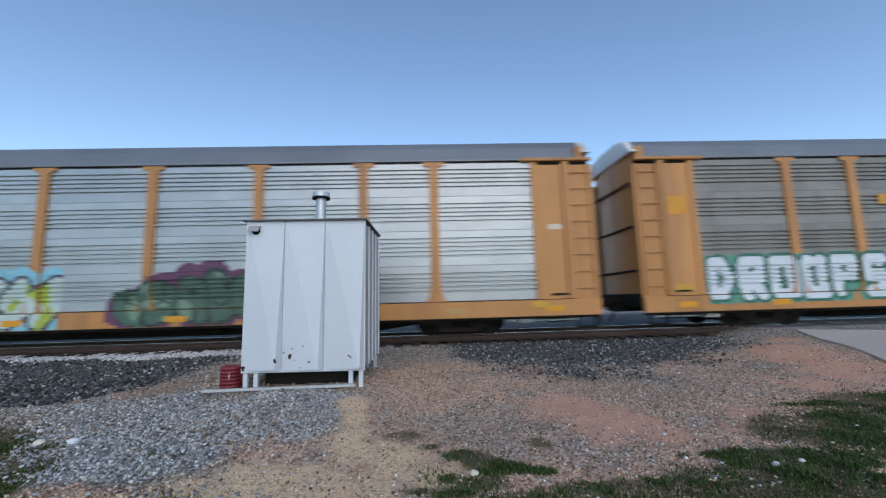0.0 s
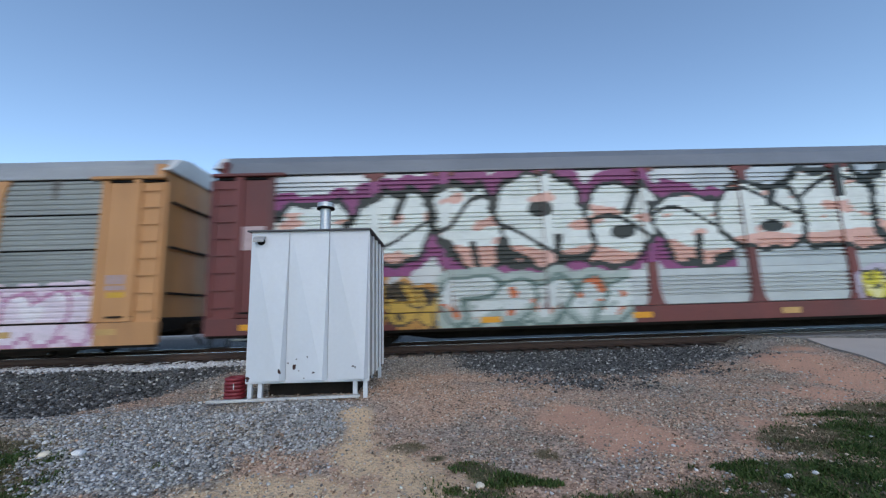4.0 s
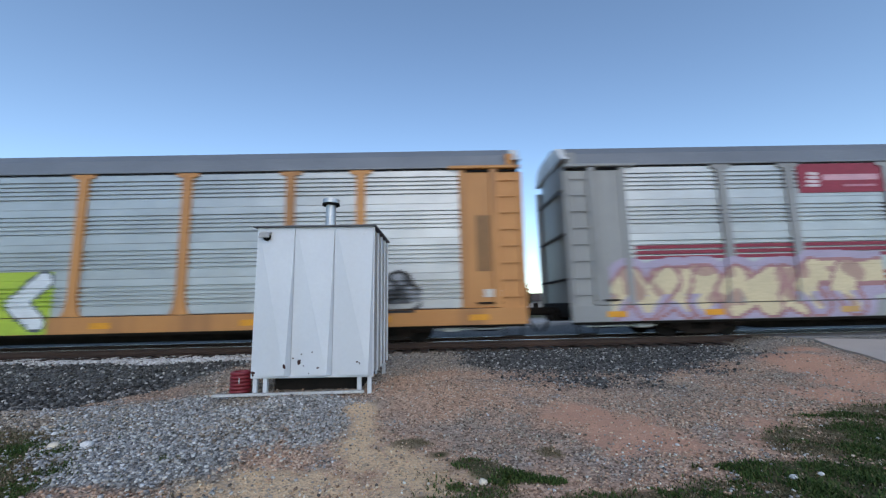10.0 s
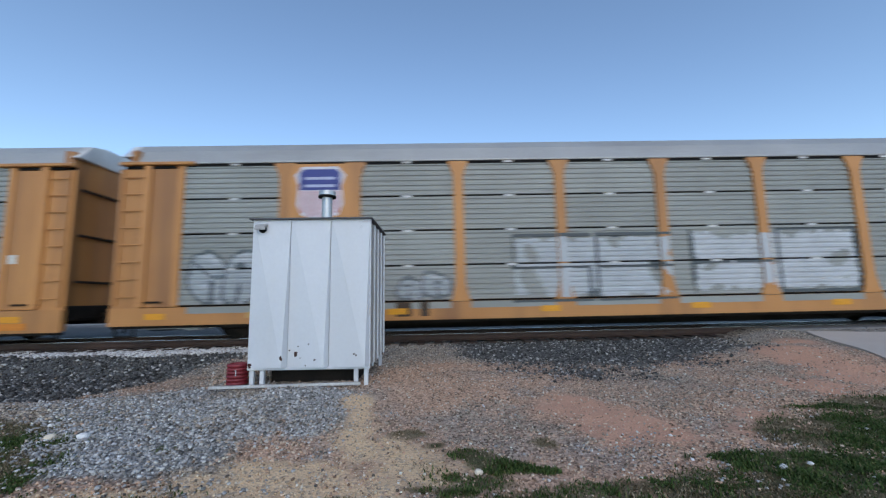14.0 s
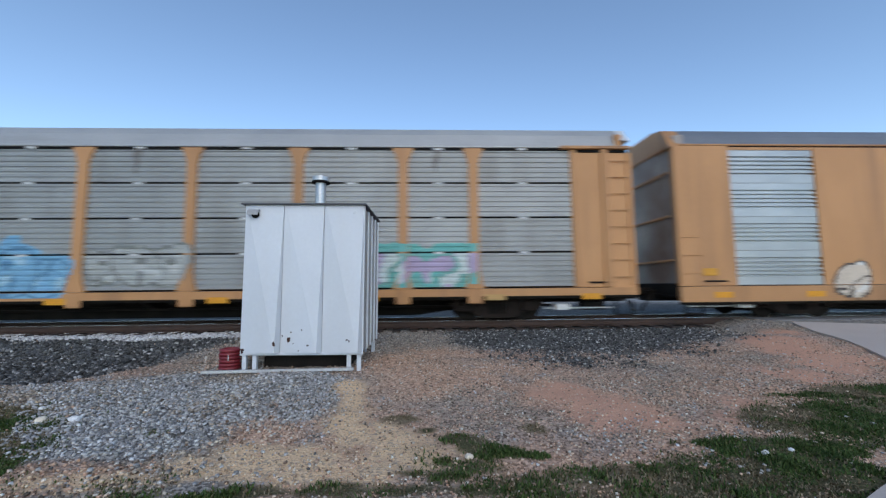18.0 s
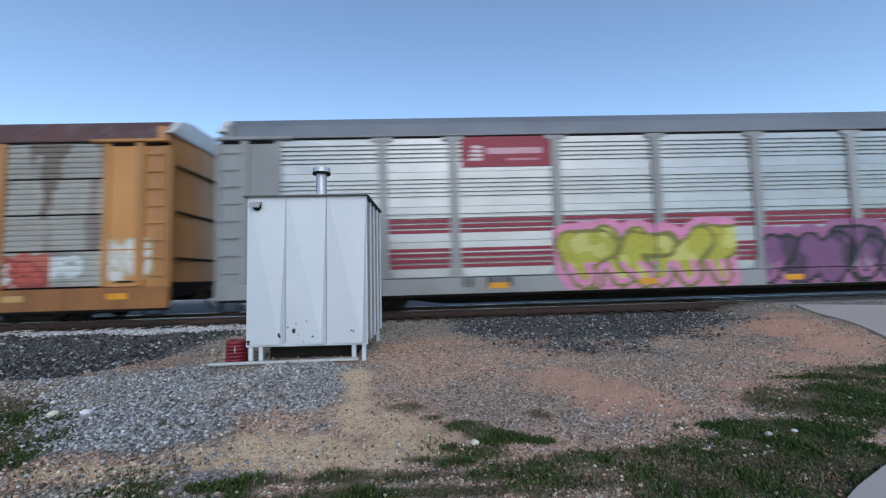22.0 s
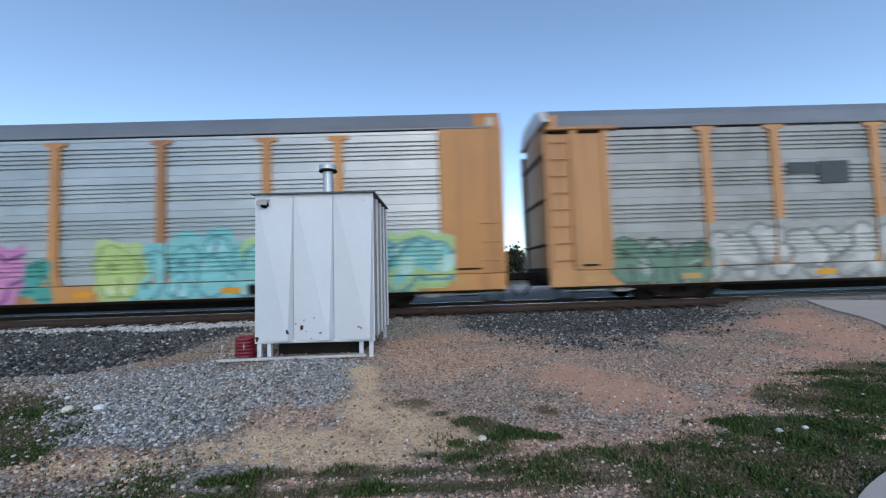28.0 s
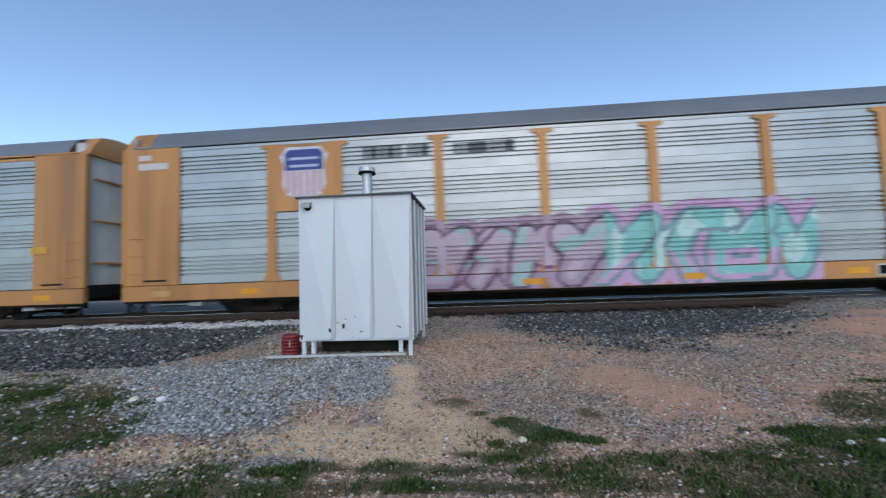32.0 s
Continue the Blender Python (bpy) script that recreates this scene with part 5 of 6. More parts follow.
MARKS = (
    (0, -4.14, -0.97, 0.56, 2.07, "wild", "", "c8d8d0", "4a4a58", "8cc8d8", "b0c040"),
    (0, 0.67, 5.43, 0.56, 2.02, "tag", "", "4c6a58", "2c3a34", "6a3a5a", "7f9a80"),
    (1, -11.99, -6.50, 0.69, 2.09, "tag", "DROOPS", "e2e9ee", "2f6b58", "5c9a84", "e2e9ee"),
    (1, -3.76, 0.46, 0.63, 2.34, "wild", "", "b4ccb6", "86a898", "7fae9e", "dfe4d8"),
    (1, 1.16, 5.67, 0.58, 2.32, "wild", "", "d6d6d2", "7c7880", "b0a8b4", "e8e8e4"),
    (1, 6.97, 11.55, 0.85, 2.28, "two", "", "a58bc4", "4a1d52", "9bd03a", "c03a7a"),
    (1, -6.53, -5.63, 3.47, 3.77, "bar", "", "d89a30"),
    (1, -5.52, -4.69, 3.45, 3.75, "bar", "", "d89a30"),
    (1, -13.04, -12.33, 3.28, 3.82, "bar", "", "e09a20"),
    (2, -11.81, -5.48, 0.96, 2.98, "tag", "", "c0bdaa", "9a9a90", "", "c8b8b0"),
    (2, -5.75, -1.05, 0.56, 1.85, "wild", "", "8ea6bc", "4f6f88", "6c8aa4", "ccd4d8"),
    (2, 2.43, 4.99, 0.56, 1.89, "wild", "", "5a7c88", "32464e", "5a7480", "8ca4a4"),
    (2, 8.11, 11.97, 0.56, 1.92, "wild", "", "e4d4de", "c08aa8", "e2cdd8", "f0e8ec"),
    (2, 4.68, 7.09, 3.44, 3.70, "bar", "", "c8554a"),
    (2, 4.71, 5.95, 3.32, 3.41, "bar", "", "303030"),
    (3, -12.00, 0.79, 2.03, 4.65, "big", "", "e6ece6", "1e2622", "8c3f74", "e0b0a0"),
    (3, -12.24, -7.33, 0.56, 1.95, "tag", "", "d0a848", "5a4a30", "c08a40", "302820"),
    (3, -7.33, -2.34, 0.56, 1.92, "wild", "", "d4dad6", "6a8078", "a8b4ac", "d07040"),
    (3, 0.74, 11.94, 2.36, 4.98, "big", "", "e6ece6", "1e2622", "", "e0b0a0"),
    (3, 4.51, 8.50, 0.92, 1.93, "tag", "", "d8cc40", "50503a", "b8b0c0", "e8e0a0"),
    (3, 8.42, 9.67, 0.88, 2.00, "tag", "", "3c6cb0", "28406a", "3c5a90", "90a8d0"),
    (3, 9.64, 10.73, 0.86, 1.98, "tag", "", "9a2c48", "5a2038", "8a3050", "b86080"),
    (3, 10.69, 12.16, 0.84, 2.27, "tag", "", "8a6a90", "5a4460", "7a5a80", "b8a0b8"),
    (4, -8.77, -4.96, 0.56, 1.97, "wild", "", "d8563e", "a83c38", "d86a54", "e88a98"),
    (4, -4.40, -0.36, 0.85, 1.81, "wild", "", "a8c8a0", "66806a", "", "d0dcc8"),
    (4, -7.01, -4.47, 0.56, 0.80, "bar", "", "54585c"),
    (4, 1.21, 6.08, 0.56, 2.11, "tag", "", "aa92c2", "7a5a90", "a486b8", "c8b0d4"),
    (4, 0.27, 1.28, 0.56, 2.01, "tag", "", "6fb04a", "4a8a3c", "6aa850", "b8c040"),
    (4, 5.15, 6.62, 0.56, 1.92, "tag", "", "78b454", "4a8a3c", "6aa850", "c8b44a"),
    (5, -11.97, -10.73, 0.84, 1.94, "tag", "", "a8ccc0", "7aa098", "a4c4bc", "d0dcd8"),
    (5, -10.81, -9.65, 0.83, 1.93, "tag", "", "5078b4", "38588c", "4c74ac", "88a4cc"),
    (5, -9.19, -2.24, 0.56, 1.85, "wild", "", "74aad0", "544868", "7a88a8", "b4c8d8"),
    (5, -2.22, -0.13, 0.56, 1.61, "tag", "", "b0cc80", "86a868", "a8c080", "d0dca8"),
    (5, 3.60, 7.96, 0.56, 1.97, "wild", "", "8c88b4", "46466c", "b4b4cc", "b8b8d0"),
    (5, 9.17, 12.60, 0.65, 2.16, "block", "", "22a4e4", "1070ac", "22a4e4", "60c0f0"),
    (6, -7.50, 0.90, 0.56, 2.22, "tag", "ENOK", "e4eaee", "4c545c", "b0c83c", "f0f0e8"),
    (6, 7.24, 10.70, 0.56, 2.07, "wild", "", "484c52", "1c1c20", "", "90949a"),
    (6, -6.77, -5.93, 3.36, 3.68, "bar", "", "34383c"),
    (6, -5.81, -4.73, 3.34, 3.67, "bar", "", "34383c"),
    (7, -12.49, -5.14, 0.65, 2.17, "wild", "", "dccca6", "a87a7c", "b0a4bc", "b89888"),
    (7, -1.38, 0.09, 0.58, 2.04, "tag", "", "b0b8c0", "808890", "b8bec4", "d4d8dc"),
    (7, 0.04, 4.41, 0.56, 2.00, "tag", "", "dca6c0", "a8789a", "c8b0c0", "b8ccd0"),
    (7, 4.65, 7.61, 0.56, 2.06, "wild", "", "9aa0a6", "3c464c", "98a0a4", "c4c8ca"),
    (7, 7.49, 9.11, 0.58, 2.12, "tag", "", "a0a8cc", "7c84a8", "b0b4d0", "d0d4e4"),
    (7, -6.99, -4.34, 4.03, 4.90, "sign", "", "94203a"),
    (8, -9.78, -1.72, 0.56, 2.10, "wild", "", "3f8cc0", "18303c", "2c5c70", "5ca0b8"),
    (8, -11.11, -9.70, 0.76, 1.92, "tag", "", "d0a8a4", "a88888", "", "dcc8c4"),
    (8, -1.87, -0.21, 0.56, 2.17, "tag", "", "d29c92", "a87068", "d0a098", "e0bcb4"),
    (8, -0.29, 1.65, 0.56, 2.19, "tag", "", "cc5080", "a03a58", "d08870", "e0a0b8"),
    (8, 4.64, 9.48, 0.56, 2.11, "wild", "", "a8d0b2", "52806c", "a4ccb4", "c8e0cc"),
    (8, 9.33, 10.85, 0.94, 1.96, "tag", "", "d880b8", "b060a0", "d48cb8", "e8b8d4"),
    (8, 10.85, 11.92, 0.91, 1.94, "block", "", "bc8860", "a47450", "bc8860", "c89870"),
    (8, -6.78, -4.41, 3.31, 3.71, "bar", "", "c8685c"),
    (8, -6.89, -4.44, 2.98, 3.28, "bar", "", "c4ccc4"),
    (9, -11.70, -9.90, 1.02, 2.73, "tag", "", "a8aeb2", "60686c", "", "bcc0c4"),
    (9, -6.11, -4.55, 1.01, 1.79, "tag", "", "a8aeb2", "707678", "", "bcc0c4"),
    (9, -2.97, 1.76, 0.87, 2.79, "hollow", "SE", "b9bec2", "4a5256", "", ""),
    (9, 2.12, 7.13, 0.99, 2.86, "hollow", "HO", "c2c6ca", "4a5256", "", ""),
    (10, -1.33, 3.19, 0.56, 1.86, "wild", "", "d4dcdc", "586468", "", "e4e8e8"),
    (10, 2.93, 8.9, 0.88, 2.14, "wild", "", "b8c4c8", "2c363c", "5c7078", "d4dcde"),
    (10, 8.9, 12.23, 0.88, 2.1, "wild", "", "5c98c8", "2c4458", "4888b8", "90b8d4"),
    (11, -11.38, -4.41, 0.89, 2.31, "wild", "", "d8d8d4", "8c8e92", "", "e8e6e4"),
    (11, -4.37, -1.66, 0.80, 2.21, "tag", "", "80b2d0", "5c8cac", "7cb0d0", "a8ccdc"),
    (11, -1.36, 1.41, 1.06, 2.42, "tag", "", "b0b2ae", "82847e", "", "c8cac6"),
    (11, 6.47, 9.10, 0.95, 2.11, "wild", "", "b8a8c4", "7ab0a8", "6cb8b0", "d0dcd8"),
    (12, -9.40, -8.21, 0.63, 1.66, "tag", "", "d8c8b4", "50443c", "", "e0dcd4"),
    (12, -4.85, -1.77, 1.03, 1.97, "wild", "", "6ca09c", "38544c", "88905c", "a4c4c0"),
    (12, -1.81, -0.58, 0.56, 1.66, "tag", "", "d0d4d8", "b0b0b4", "c8ccd0", "e0e0e4"),
    (12, 0.90, 7.91, 0.56, 1.91, "wild", "", "b8d4d4", "20282c", "", "d8e8e8"),
    (12, 4.30, 6.59, 3.51, 3.74, "bar", "", "c8584c"),
    (12, 4.28, 5.29, 3.39, 3.48, "bar", "", "303436"),
    (13, -4.25, -1.79, 0.83, 1.75, "tag", "", "98949c", "7c7884", "", "acaab0"),
    (13, 1.86, 5.15, 1.01, 1.75, "wild", "", "c4c6c2", "8c908c", "", "d8dad8"),
    (13, 1.98, 5.18, 0.56, 0.92, "block", "", "4c8a58", "3c7048", "4c8a58", "70a078"),
    (13, 5.15, 7.50, 1.01, 1.87, "tag", "", "7c9c90", "5c7884", "88a094", "a8b4a8"),
    (13, 7.47, 10.46, 0.94, 1.95, "tag", "", "c85a4e", "944038", "c06858", "dcdcd8"),
    (13, 10.38, 11.59, 1.13, 1.90, "tag", "", "d8dcda", "a0a4a0", "", "e8e8e8"),
    (13, 12.04, 13.34, 1.11, 2.28, "tag", "", "e0dcd4", "c8b898", "", "e8e4dc"),
    (14, -4.31, 0.51, 0.56, 2.27, "wild", "", "b4b03a", "7c782a", "e08cb4", "d0cc70"),
    (14, 1.71, 6.46, 0.56, 2.11, "wild", "", "7c4c76", "15101a", "a0648e", "4a2e4c"),
    (14, -7.02, -4.46, 4.04, 4.91, "sign", "", "94203a"),
    (15, -9.59, 0.94, 0.56, 2.00, "wild", "", "b4c8e0", "20262e", "5a6674", "e0e8ee"),
    (15, 2.55, 7.35, 0.56, 2.04, "wild", "", "3cb4b0", "1c4a48", "b4be94", "74c4bc"),
    (15, -7.02, -4.42, 4.03, 4.87, "sign", "", "94203a"),
    (17, -12.13, -6.29, 0.56, 1.99, "two", "", "7cc094", "2c5a50", "38a0a0", "d890b8"),
    (17, -4.28, 0.46, 0.59, 2.05, "wild", "", "d892c0", "7c4a80", "cc84b4", "b8b4bc"),
    (17, -5.02, -4.16, 0.62, 1.84, "block", "", "3c9c90", "2c7c74", "3c9c90", "60b0a8"),
    (17, -0.27, 1.50, 0.62, 1.70, "block", "", "4ca498", "2c7c74", "4ca498", "60b0a8"),
    (17, 3.72, 7.05, 0.56, 2.16, "tag", "", "8cd2d2", "64a0a4", "84c8c8", "b8e4e4"),
    (17, 6.74, 12.20, 0.56, 2.06, "wild", "", "90d2cc", "64a0a4", "b0d090", "c0e8dc"),
    (17, 2.68, 3.79, 0.56, 2.05, "tag", "", "c0d488", "98ac60", "bcd08c", "d8e4b0"),
    (17, -6.55, -4.64, 4.46, 4.71, "text", "", "505456"),
    (17, -4.23, -2.35, 4.42, 4.67, "text", "", "505456"),
    (18, -12.00, -9.37, 0.56, 1.99, "tag", "", "6c8c78", "4c6458", "", "a4b0a4"),
    (18, -9.10, -4.21, 0.63, 2.09, "wild", "", "c0c2be", "848682", "a8aaa6", "d0d0cc"),
    (18, -6.95, -6.05, 3.50, 3.82, "bar", "", "3c4244"),
    (18, -6.02, -5.14, 3.20, 3.84, "bar", "", "3c4244"),
    (18, 10.01, 11.13, 1.16, 1.79, "tag", "", "c0b4bc", "a8a4a8", "", "ccc4c8"),
    (19, -9.26, -8.44, 3.98, 4.59, "ring", "", "dcdcd8"),
    (19, -8.34, -7.46, 3.99, 4.57, "bar", "", "dcdcd8"),
    (19, -9.28, -7.48, 3.62, 3.76, "bar", "", "c8c0b0"),
    (19, -9.45, -7.64, 0.56, 2.17, "door", "", "d0b4a4"),
    (20, -5.04, -0.13, 0.64, 2.42, "wild", "", "c8b4c4", "74506c", "b49cb0", "a8c4c4"),
    (20, -0.27, 5.25, 0.56, 2.55, "wild", "", "8ccac6", "7c98a0", "d0a8cc", "c4e0dc"),
    (20, -6.52, -4.56, 4.41, 4.69, "text", "", "50585c"),
    (20, -3.92, -2.04, 4.38, 4.67, "text", "", "50585c"),
    (8, -7.06, -4.85, 0.37, 0.66, "bar", "", "d4d6d4"),
    (8, 12.2, 12.95, 0.42, 0.6, "bar", "", "d88420"),
    (0, 12.45, 12.84, 2.91, 3.06, "bar", "", "e0d2b8"),
    (0, 11.91, 12.35, 0.72, 0.90, "bar", "", "d8a830"),
    (1, -12.94, -12.40, 1.05, 1.25, "bar", "", "d8a830"),
    (17, -13.08, -12.69, 4.64, 4.81, "bar", "", "d8d0c8"),
    (17, -13.09, -12.22, 4.36, 4.54, "bar", "", "d8d0c8"),
    (20, -13.33, -12.94, 4.67, 4.83, "bar", "", "d8d0c8"),
    (20, -13.34, -12.40, 4.38, 4.58, "bar", "", "d8d0c8"),
    (8, 12.10, 12.46, 2.20, 2.44, "bar", "", "e0dcd0"),
    (11, -13.22, -12.63, 2.45, 2.59, "bar", "", "d8d8d0"),
    (6, 12.49, 12.96, 2.12, 3.49, "text", "", "8a6030"),
    (6, 12.66, 13.18, 1.24, 1.46, "bar", "", "d8d4cc"),
    (18, 12.49, 12.95, 1.82, 3.48, "text", "", "946c3c"),
    (3, 12.44, 13.24, 3.21, 3.57, "text", "", "b89a96"),
    (3, 12.39, 13.33, 1.54, 2.09, "text", "", "c0a090"),
    (3, -13.29, -12.23, 2.90, 3.47, "text", "", "c0a8a8"),
    (2, 12.37, 13.04, 1.82, 2.21, "text", "", "b0a0a8"),
    (2, 12.42, 12.99, 1.60, 1.75, "bar", "", "d8a830"),
    (2, -8.01, -5.33, 0.56, 0.64, "text", "", "d0d0d0"),
    (14, -7.11, -5.65, 0.67, 0.85, "text", "", "505458"),
    (19, -6.09, -3.73, 0.60, 0.77, "bar", "", "b8bcb8"),
    (15, -12.19, -11.63, 0.60, 0.79, "bar", "", "c8a030"),
    (9, -6.32, -5.18, 0.56, 0.67, "text", "", "402c18"),
    (12, -13.16, -12.73, 1.24, 1.45, "bar", "", "d89a28"),
    (19, 12.10, 12.63, 2.01, 2.23, "bar", "", "d8a030"),
    (7, 12.03, 12.56, 0.56, 0.77, "bar", "", "d0b020"),
    (5, -8.71, -8.10, 4.32, 4.62, "bar", "", "b88a70"),
    (5, -8.00, -7.52, 4.34, 4.64, "bar", "", "b88a70"),
    (5, -8.77, -7.53, 3.88, 4.05, "bar", "", "a4623a"),
)
SHIELDS = (9, 13, 16, 17, 20)
# cars sheeted in rows with open seams, and the sills that hang lower or higher than most
SEAMED = {2, 8, 9, 10, 11, 13}
FEET = {2: 0.34, 8: 0.34, 9: 0.46, 11: 0.73, 13: 0.36}
train = []
for style, body, skin, roof, label, more in CARS:
    k = len(train)
    pale_door = DOOR_WHITE if k == 19 else DOOR_DIRTY if style != "std" else body
    train.append(autorack(style, body, skin, roof, label, door=pale_door, seam=k in SEAMED, foot=FEET.get(k, SILL0), plain=k == 13, **more))
for n, (k, x0, x1, z0, z1, kind, word, *colours) in enumerate(MARKS):
    name = {"bar": "painted_bar", "sign": "sign", "text": "lettering_bar", "ring": "logo_shape"}.get(kind, "graffiti")
    if kind in ("bar", "sign"):
        off = 0.076 if z1 < SILL1 else 0.06 if CARS[k][0] == "flush" or k == 5 else 0.012 if abs(x0) < END - 0.3 or CARS[k][0] == "std" else 0.048
        plate = part(name, box(x0, x1, SIDE - off - 0.012, SIDE - off, z0, z1, 0.003), sprayed(colours[0]), train[k], "red sign with pale marks" if kind == "sign" else "")
        if kind == "sign":
            w, h = x1 - x0, z1 - z0
            f = SIDE - off - 0.016
            part("sign_mark", box(x0 + 0.28 * w, x0 + 0.9 * w, f, f + 0.004, z0 + 0.42 * h, z0 + 0.62 * h), sprayed("d0a0ac"), plate)
            part("sign_mark", box(x0 + 0.5 * w, x0 + 0.86 * w, f, f + 0.004, z0 + 0.2 * h, z0 + 0.27 * h), sprayed("c08090"), plate)
            for q in range(4):
                part("sign_emblem", extruded([(x0 + (0.06 + 0.012 * q) * w, z0 + (0.22 + 0.14 * q) * h), (x0 + 0.22 * w, z0 + (0.2 + 0.13 * q) * h), (x0 + 0.24 * w, z0 + (0.29 + 0.13 * q) * h), (x0 + (0.1 + 0.01 * q) * w, z0 + (0.3 + 0.14 * q) * h)], "y", f, f + 0.004), sprayed("e0d0d4"), plate)
    else:
        graffiti(train[k], CARS[k][0], x0, x1, z0, z1, kind, word, colours, 100 + n * 5, name, seam=k in SEAMED, striped="stripes" in CARS[k][5], foot=FEET.get(k, SILL0))
# rust that runs down from the eave
for k, tall, wide, code in ((13, 2.6, 1.8, "7c6e63"), (13, 1.5, 1.0, "5c4b43"), (2, 0.75, 0.55, "76706a"), (11, 0.7, 0.5, "7c7672")):
    for i, (a, b) in enumerate(zip((-END, *POSTS), (*POSTS, END))):
        rng = random.Random(900 + k * 20 + i)
        if (k == 13 and i == 1) or (k != 13 and rng.random() < 0.35):
            continue
        x, w = (a + b) / 2 + rng.uniform(-0.2, 0.2), wide * rng.uniform(0.7, 1.1)
        graffiti(train[k], "std", x - w / 2, x + w / 2, 4.85 - tall * rng.uniform(0.75, 1.0), 4.86, "stain", "", (code,), 700 + k * 10 + i + round(tall * 2), "rust_stain")
for k in SHIELDS:
    shield(train[k], (POSTS[0] + POSTS[1]) / 2, 4.03, 1.42, 1.55)
# a grey band along the top of the sill, between the feet of the posts
for k in (2, 8, 9):
    for a, b in zip((-END, *POSTS), (*POSTS, END)):
        part("sill_band", box(a + 0.28, b - 0.28, SIDE - 0.0655, SIDE - 0.0605, 0.76, 0.936), DIM, train[k], "grey unpainted band on the sill")
# framed black stencil squares on the sills
for k, car in enumerate(train):
    x, z = (11.47, 0.52) if k == 8 else (6.95, 0.7)
    if k in (2, 9, 10, 11, 13):
        continue
    plate = part("stencil_frame", box(x - 0.22, x + 0.22, SIDE - 0.072, SIDE - 0.0605, z - 0.15, z + 0.15, 0.002), sprayed("c8c4bc"), car, "pale frame round a black stencil square")
    part("stencil_square", box(x - 0.17, x + 0.17, SIDE - 0.077, SIDE - 0.0722, z - 0.11, z + 0.11), BLACK, plate)
# small yellow reflector strips along the sills
for k, car in enumerate(train):
    rng = random.Random(500 + k)
    for x in (-12.6, -9.9, -6.1, -1.9, 2.3, 6.3, 9.8, 12.5):
        part("reflector", box(x - 0.27, x + 0.27, SIDE - 0.074, SIDE - 0.067, 0.62, 0.78), sprayed("e8a014" if rng.random() < 0.8 else "c8a060"), car)


# metres by which the train is ahead of or behind its even run, second by second
SLIP = {0: 0.09, 1: 0.05, 2: 0.06, 3: 0.18, 6: -0.02, 7: -0.07, 8: 0.18, 9: -0.09, 10: -0.07, 11: 0.3, 12: 0.17, 13: -0.13, 14: 0.21, 17: 0.02, 18: 0.04, 19: -0.27, 20: 0.02, 21: 0.08, 22: 0.08, 23: 0.08, 24: 0.07, 27: 0.09, 28: 0.0, 29: 0.03, 30: 0.0, 31: -0.13, 32: -0.1}


def motions():
    """The train runs past at a slowly growing speed."""
    for k, car in enumerate(train):
        walk(car, [(float(t), on_line((-0.8313 + 2.6021 * k - 1.57636 * t - 0.000445 * t * t) * NEAR + slip)) for t, slip in SLIP.items()])


# ---- loose stones, grass and the far side ----
def stones(name, count, lo, hi, keep, material, seed, label, x_lim=13.0, y0=1.8, y1=11.6, sink=0.18):
    """Angular stones strewn where keep(x, y) allows, as one object."""
    rng = np.random.RandomState(seed)
    y = y0 + (y1 - y0) * rng.uniform(size=count * 3)
    u = rng.uniform(-1.4, 1.4, size=count * 3)
    x = u * (y + 0.8)
    ok = (rng.uniform(size=len(x)) < keep(x, y) * (1 - smooth(1.2, 1.4, abs(u)))) & (abs(x) < x_lim)
    # nothing lies inside the hut's legs or on the pavement
    x, y = x[ok][:count], y[ok][:count]
    n = len(x)
    z = height(x, y) + 0.012 * waves(x, y, 11, 0.7) + 0.006 * waves(x, y, 12, 0.2)
    size = lo + (hi - lo) * rng.uniform(size=n) ** 2.2 * (1 + 0.45 * smooth(-0.5, -2.5, x))
    cube = np.array([(a, b, c) for a in (-1, 1) for b in (-1, 1) for c in (-1, 1)], float)
    v = cube[None] * rng.uniform(0.45, 1.0, size=(n, 8, 3)) * 0.62
    a = rng.uniform(0, 6.283, n)
    tilt = rng.uniform(-0.6, 0.6, n)
    v[:, :, 2] *= 0.7
    vx, vz = v[:, :, 0] * np.cos(tilt)[:, None] - v[:, :, 2] * np.sin(tilt)[:, None], v[:, :, 0] * np.sin(tilt)[:, None] + v[:, :, 2] * np.cos(tilt)[:, None]
    vy = v[:, :, 1]
    wx, wy = vx * np.cos(a)[:, None] - vy * np.sin(a)[:, None], vx * np.sin(a)[:, None] + vy * np.cos(a)[:, None]
    out = np.stack([wx * size[:, None] + x[:, None], wy * size[:, None] + y[:, None], vz * size[:, None] + (z + size * (0.45 - sink))[:, None]], 2).reshape(-1, 3)
    quads = np.array([(0, 1, 3, 2), (4, 6, 7, 5), (0, 4, 5, 1), (2, 3, 7, 6), (0, 2, 6, 4), (1, 5, 7, 3)])
    faces = (quads[None] + (np.arange(n) * 8)[:, None, None]).reshape(-1, 4)
    data = bpy.data.meshes.new(name)
    data.vertices.add(len(out))
    data.vertices.foreach_set("co", out.ravel())
    data.loops.add(faces.size)
    data.loops.foreach_set("vertex_index", faces.ravel())
    data.polygons.add(len(faces))
    data.polygons.foreach_set("loop_start", np.arange(0, faces.size, 4))
    data.update(calc_edges=True)
    data.validate()
    return tagged(piece(name, data, material), label, "gravel", kind="stuff")


